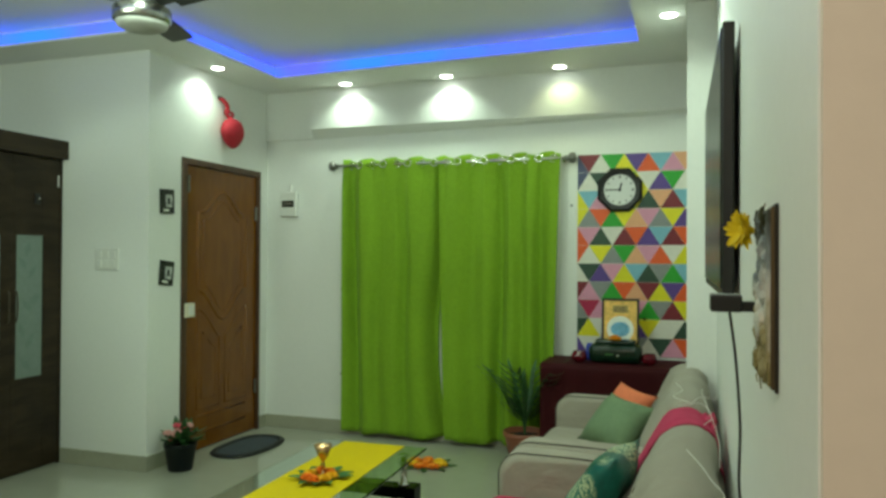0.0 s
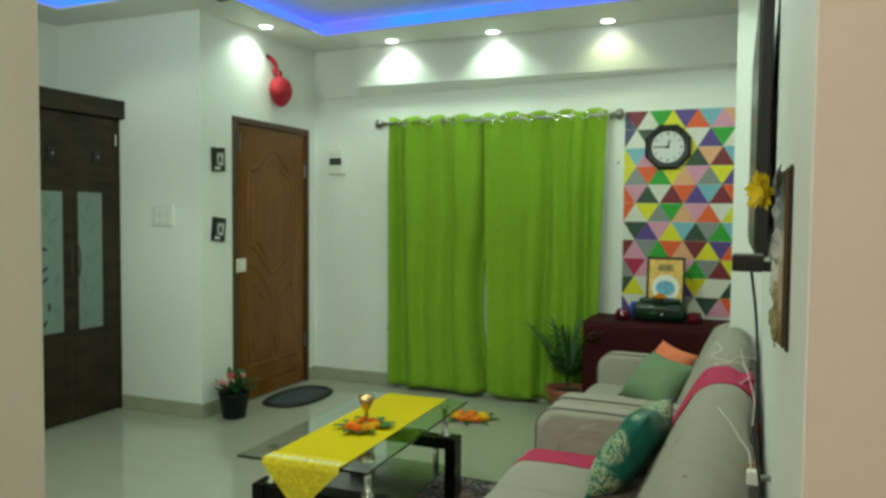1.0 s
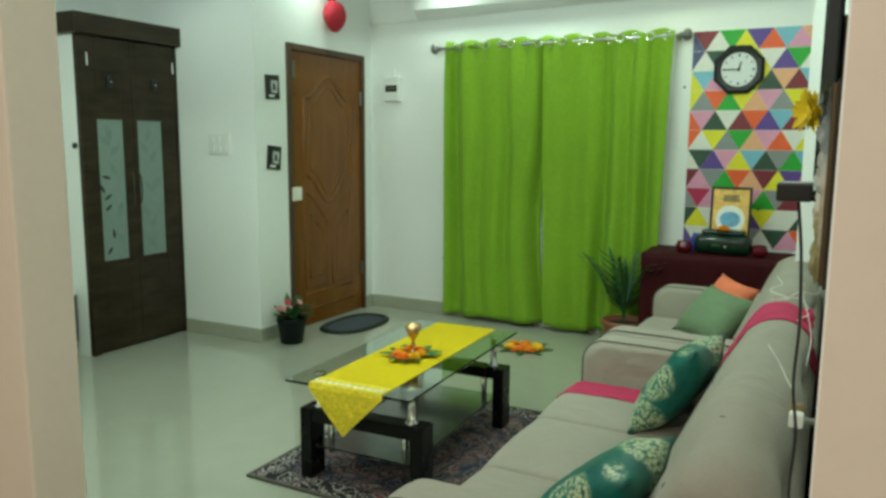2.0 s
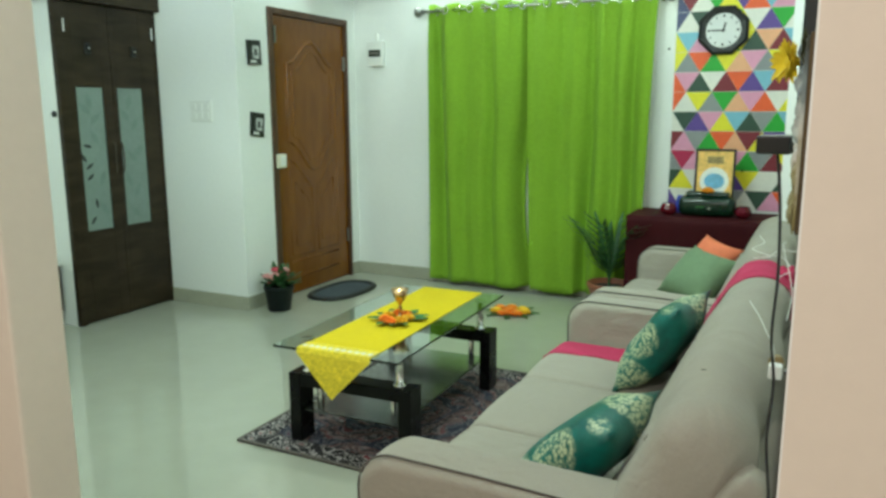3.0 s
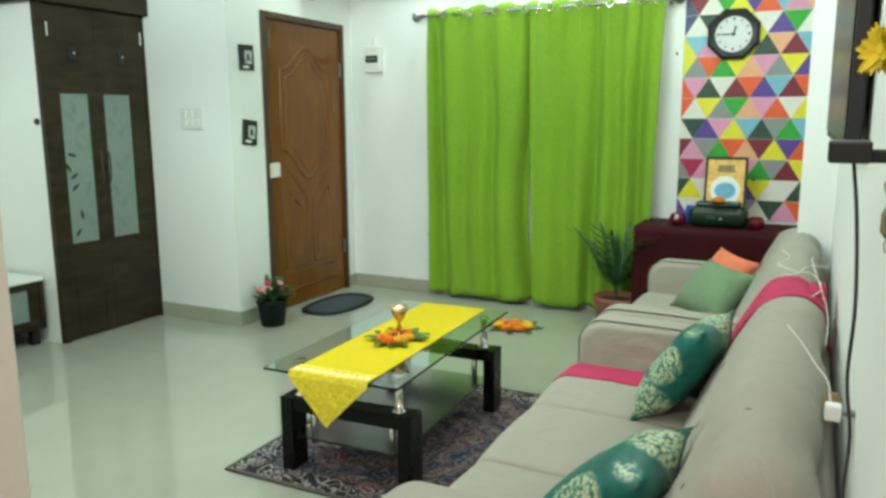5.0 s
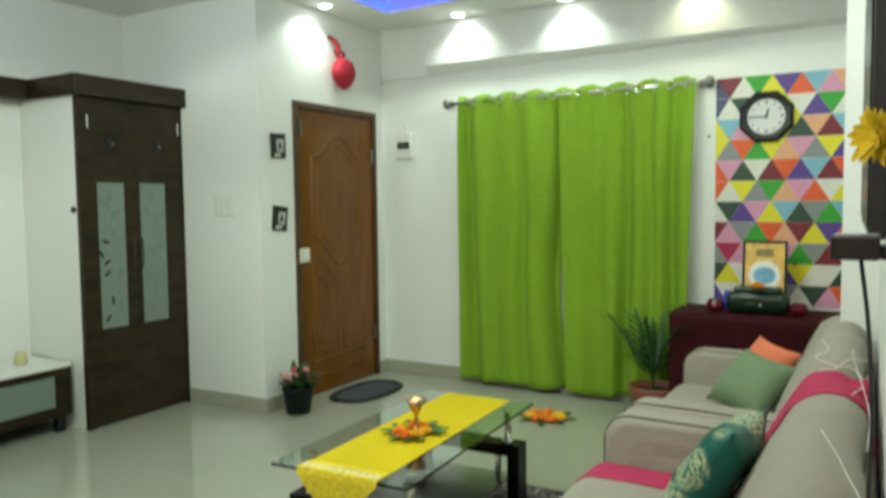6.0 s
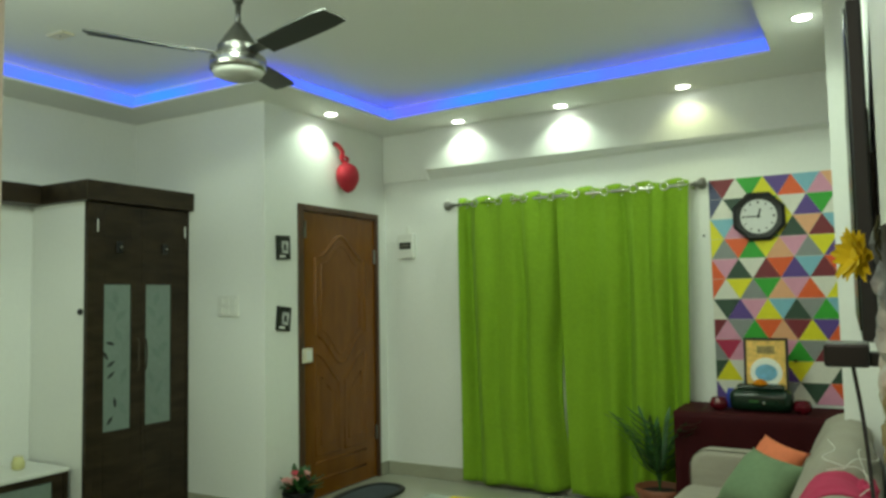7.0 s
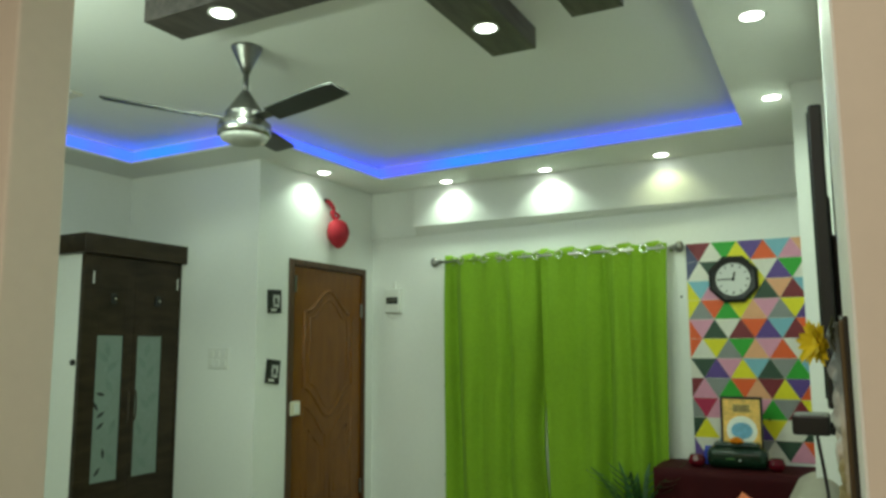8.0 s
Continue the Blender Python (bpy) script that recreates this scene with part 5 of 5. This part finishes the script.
pl = thing("wall_plaque", XR, 0.77, 1.356, "weathered grey plaque with dried grass and yellow flower", "decoration")
part("backing", box(-0.005, -0.0005, -0.083, 0.102, -0.128, 0.128, 0.0015), mat("dark_backing", (0.02, 0.015, 0.008), 0.7), pl)
part("board", box(-0.010, -0.0045, -0.079, 0.098, -0.124, 0.124, 0.002), wood("plaque_wood", (0.05, 0.033, 0.012), (0.15, 0.10, 0.035), "Z", 0.6), pl, "golden brown wooden board")
def plaque_paint():
    """Dark sky above, a pale band, moss below, all mottled."""
    m = mat("mottled_relief_paint", (0.3, 0.3, 0.27), 0.7, bump=0.9, bscale=45)
    nt = m.node_tree
    tc = nt.nodes.new("ShaderNodeTexCoord")
    sp = nt.nodes.new("ShaderNodeSeparateXYZ")
    nz = nt.nodes.new("ShaderNodeTexNoise")
    nz.inputs["Scale"].default_value, nz.inputs["Detail"].default_value = 16, 6
    nt.links.new(tc.outputs["Object"], sp.inputs[0])
    nt.links.new(tc.outputs["Object"], nz.inputs["Vector"])
    ma = nt.nodes.new("ShaderNodeMath")
    ma.operation = "MULTIPLY_ADD"
    ma.inputs[1].default_value = 0.24
    nt.links.new(nz.outputs["Fac"], ma.inputs[0])
    nt.links.new(sp.outputs[2], ma.inputs[2])
    mr = nt.nodes.new("ShaderNodeMapRange")
    mr.inputs["From Min"].default_value, mr.inputs["From Max"].default_value = 0.0, 0.25
    nt.links.new(ma.outputs[0], mr.inputs["Value"])
    ramp = nt.nodes.new("ShaderNodeValToRGB")
    el = ramp.color_ramp.elements
    cols = [(0.0, (0.16, 0.13, 0.035)), (0.22, (0.30, 0.26, 0.12)), (0.36, (0.58, 0.56, 0.48)), (0.52, (0.50, 0.52, 0.48)), (0.64, (0.20, 0.24, 0.24)), (0.82, (0.11, 0.13, 0.13)), (1.0, (0.05, 0.055, 0.04))]
    while len(el) < len(cols):
        el.new(0.5)
    for e, (p, c) in zip(el, cols):
        e.position, e.color = p, (*c, 1)
    nt.links.new(mr.outputs[0], ramp.inputs["Fac"])
    nt.links.new(ramp.outputs["Color"], nt.nodes["Principled BSDF"].inputs["Base Color"])
    return m


RELIEF = plaque_paint()
part("painting", box(-0.014, -0.0095, -0.077, 0.096, -0.120, 0.120, 0.002), RELIEF, pl, "mottled relief of grey, white and moss")
FM = Matrix.Translation((-0.033, 0.072, 0.098)) @ pose(0, 0, 0, 0, -90, 0) @ pose(0, 0, 0, 36, 0, 0)
SUNNY = mat("sunny_silk", (0.74, 0.58, 0.006), 0.75, var=0.15, scale=60)
flw = part("flower_centre", lathe([(0.009, 0), (0.011, 0.005), (0.005, 0.010)], 12, m=FM), SUNNY, pl)
random.seed(31)
for k in range(30):
    m = FM @ pose(0, 0, 0.002 * (k % 3), 0, -random.uniform(0, 40), 12 * k)
    part("petal", leaf_mesh(random.uniform(0.026, 0.037), 0.014, 0.1, None, m), SUNNY, flw, "yellow silk petal")
random.seed(17)
relief = part("relief", box(-0.0150, -0.0142, -0.070, 0.088, -0.112, 0.112), RELIEF, pl, "lumpy relief of grey, white and moss")
for k in range(30):
    b = bmesh.new()
    bmesh.ops.create_icosphere(b, subdivisions=2, radius=random.uniform(0.010, 0.021))
    for v in b.verts:
        v.co *= 1 + 0.35 * noise.noise(v.co * 90 + Vector((k, 0, 0)))
        v.co.x *= 0.55
    bmesh.ops.translate(b, verts=b.verts, vec=(-0.013, random.uniform(-0.060, 0.078), random.uniform(-0.105, 0.105)))
    part("lump", b, RELIEF, relief)
random.seed(14)
STRAW = mat("dry_grass", (0.27, 0.24, 0.11), 0.85, var=0.5, scale=45)
t = bmesh.new()
for k in range(70):
    y, z = random.uniform(-0.072, 0.092), random.uniform(-0.115, -0.045)
    a, d = random.uniform(-0.02, 0.02), random.uniform(0.015, 0.035)
    out = random.uniform(0.014, 0.019)
    tube([(-0.012, y, z), (-out, y + a * 0.5, z - 0.5 * d), (-out * random.uniform(0.8, 1.0), y + a, max(z - d, -0.140))], 0.0011, 4, t)
part("dried_grass", t, STRAW, pl, "dry brown grass along the lower edge")
t = bmesh.new()
for k in range(36):
    y, z = random.uniform(-0.06, 0.075), random.uniform(0.09, 0.115)
    tube([(-0.012, y, z - 0.02), (-0.020, y + random.uniform(-0.02, 0.02), z), (-0.016, y + random.uniform(-0.03, 0.03), z + 0.014)], 0.0011, 4, t)
part("moss", t, mat("dark_moss", (0.05, 0.055, 0.02), 0.9, var=0.4, scale=40), pl, "dark moss along the upper edge")

# ---- charger and white leads on the sofa back ----
ch = thing("phone_charger", XR, 1.283, 0.856, "white phone charger plugged into the wall with thin lead", "charger")
part("block", box(-0.049, -0.022, -0.014, 0.014, -0.016, 0.014, 0.004), WHITEPL, ch)
part("pins", box(-0.020, -0.0005, -0.008, 0.008, -0.004, 0.004), STEEL, ch)
part("cord_tie", lathe([(0.010, 0), (0.016, 0.01), (0.016, 0.02), (0.010, 0.03)], 10, m=Matrix.Translation((-0.036, 0.045, -0.012))), mat("tan_tie", (0.22, 0.15, 0.05), 0.6), ch, "tan cord tie")
part("lead", tube(smooth_path([(-0.040, 0.018, 0.012), (-0.046, 0.08, 0.030), (-0.065, 0.20, 0.022), (-0.092, 0.36, 0.018), (-0.128, 0.53, 0.014)]), 0.0013, 6), WIREW, ch, smooth=True)
ex = thing("white_lead", 0.02, 2.48, 0.862, "tangled white lead lying on the pink throw", "cable")
part("lead", tube(smooth_path([(-0.05, 0.55, 0.0), (-0.02, 0.35, 0.004), (-0.05, 0.18, 0.006), (0.02, 0.05, 0.006), (-0.03, -0.02, 0.008), (0.05, 0.08, 0.004), (0.09, 0.02, -0.03), (0.075, -0.12, -0.02), (0.06, -0.22, -0.012)]), 0.0016, 6), WIREW, ex, smooth=True)
part("hanging_lead", tube(smooth_path([(0.06, 0.30, 0.02), (0.055, 0.18, 0.03), (0.07, 0.02, 0.01), (0.09, -0.12, -0.02), (0.105, -0.30, -0.05), (0.10, -0.50, -0.08)]), 0.0014, 6), WIREW, ex, smooth=True)
part("lead_loop", tube(smooth_path([(0.02, 0.05, 0.01), (0.05, 0.20, 0.006), (0.10, 0.22, 0.0), (0.115, 0.30, 0.0)]), 0.0016, 6), WIREW, ex, smooth=True)

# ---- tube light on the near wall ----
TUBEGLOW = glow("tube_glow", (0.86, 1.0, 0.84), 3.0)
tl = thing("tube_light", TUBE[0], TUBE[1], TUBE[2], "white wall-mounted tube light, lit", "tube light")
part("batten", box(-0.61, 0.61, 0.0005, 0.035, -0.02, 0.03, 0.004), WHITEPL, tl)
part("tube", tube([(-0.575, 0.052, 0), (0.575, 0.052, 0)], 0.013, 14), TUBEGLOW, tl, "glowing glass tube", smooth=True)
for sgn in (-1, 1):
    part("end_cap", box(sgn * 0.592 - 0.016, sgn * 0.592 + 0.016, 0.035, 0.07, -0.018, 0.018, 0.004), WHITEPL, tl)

# ---- ceiling: downlights, blocks, fan ----
for x, y, z, watts, cone, col, aim in DOWNLIGHTS:
    dl = thing("downlight", x, y, z, "round recessed white downlight, lit", "ceiling light", "ceiling downlights")
    part("rim", lathe([(0.055, 0.0005), (0.058, -0.003), (0.050, -0.006), (0.044, -0.003), (0.044, 0.0005)], 28), WHITEPL, dl, smooth=True)
    part("lens", lathe([(0.043, -0.001), (0.043, -0.003), (0.02, -0.0035)], 24), LAMPGLOW, dl, "glowing lens")
for x0, x1, y0, y1 in ((-2.33, -1.45, 1.74, 1.95), (-1.205, -0.99, 1.90, 2.78), (-0.745, -0.53, 1.66, 2.55)):
    bk = thing("ceiling_block", (x0 + x1) / 2, (y0 + y1) / 2, BLOCK, "dark walnut box panel fixed under the ceiling", "ceiling panel", "walnut ceiling boxes")
    part("box", box((x0 - x1) / 2, (x1 - x0) / 2, (y0 - y1) / 2, (y1 - y0) / 2, 0.0, CEIL - BLOCK, 0.002), BLOCKWOOD, bk)
FANSTEEL = mat("brushed_dark_steel", (0.20, 0.20, 0.19), 0.36, 1.0, var=0.15)
FANBAND = mat("polished_steel_band", (0.36, 0.36, 0.34), 0.27, 1.0, var=0.10)
FX, FY = -2.31, 2.33
fan = thing("ceiling_fan", FX, FY, CEIL, "brushed steel ceiling fan with three dark blades and round lamp", "ceiling fan")
part("canopy", lathe([(0.075, 0.0), (0.072, -0.012), (0.03, -0.10), (0.018, -0.13)], 28), FANSTEEL, fan, smooth=True)
part("rod", lathe([(0.013, -0.12), (0.013, -0.24)], 14), FANSTEEL, fan, smooth=True)
part("motor_cone", lathe([(0.020, -0.225), (0.034, -0.245), (0.068, -0.295), (0.088, -0.325), (0.091, -0.330), (0.091, -0.337), (0.088, -0.340), (0.100, -0.366), (0.104, -0.385)], 32), FANSTEEL, fan, smooth=True)
part("motor_band", lathe([(0.122, -0.382), (0.126, -0.39), (0.126, -0.435), (0.118, -0.445)], 36), FANBAND, fan, smooth=True)
part("lamp_cover", lathe([(0.116, -0.44), (0.108, -0.462), (0.07, -0.478), (0.02, -0.484)], 32), OPAL, fan, "white opal lamp cover", smooth=True)
for k in range(3):
    m = pose(0, 0, -0.380, 0, 0, -128 + 120 * k) @ pose(0, 0, 0, 0, -4, 0)
    t = bmesh.new()
    up, lo = [], []
    for i in range(9):
        s = i / 8
        x = 0.19 + 0.435 * s
        w2 = 0.050 + 0.012 * math.sin(s * 2.0)
        if i == 8:
            w2 *= 0.9
        tw = -radians(15 - 5 * s)
        for sgn, store in ((1, up), (-1, lo)):
            store.append([t.verts.new((x + (0.012 if (c > 0 and i == 8) else 0), c * w2 * math.cos(tw), c * w2 * math.sin(tw) + sgn * 0.003)) for c in (-1, -0.4, 0.4, 1)])
    for i in range(8):
        for c in range(3):
            t.faces.new((up[i][c], up[i + 1][c], up[i + 1][c + 1], up[i][c + 1]))
            t.faces.new((lo[i][c], lo[i + 1][c], lo[i + 1][c + 1], lo[i][c + 1]))
        for c in (0, 3):
            t.faces.new((up[i][c], up[i + 1][c], lo[i + 1][c], lo[i][c]))
    for i in (0, 8):
        for c in range(3):
            t.faces.new((up[i][c], up[i][c + 1], lo[i][c + 1], lo[i][c]))
    bmesh.ops.transform(t, matrix=m, verts=t.verts)
    bl = part("blade", t, BLADE, fan)
    t = box(0.09, 0.24, -0.028, 0.028, -0.006, 0.0, 0.002)
    bmesh.ops.transform(t, matrix=m @ pose(0, 0, 0.010, -12, 0, 0), verts=t.verts)
    part("blade_iron", t, STEEL, bl)

cp = thing("ceiling_plate", -3.66, 2.35, CEIL, "small pale cover plate on the ceiling", "cover plate")
part("plate", box(-0.07, 0.07, -0.04, 0.04, -0.012, -0.0005, 0.004), CREAMPL, cp)
part("screw", lathe([(0.006, -0.012), (0.006, -0.014)], 8), STEEL, cp)
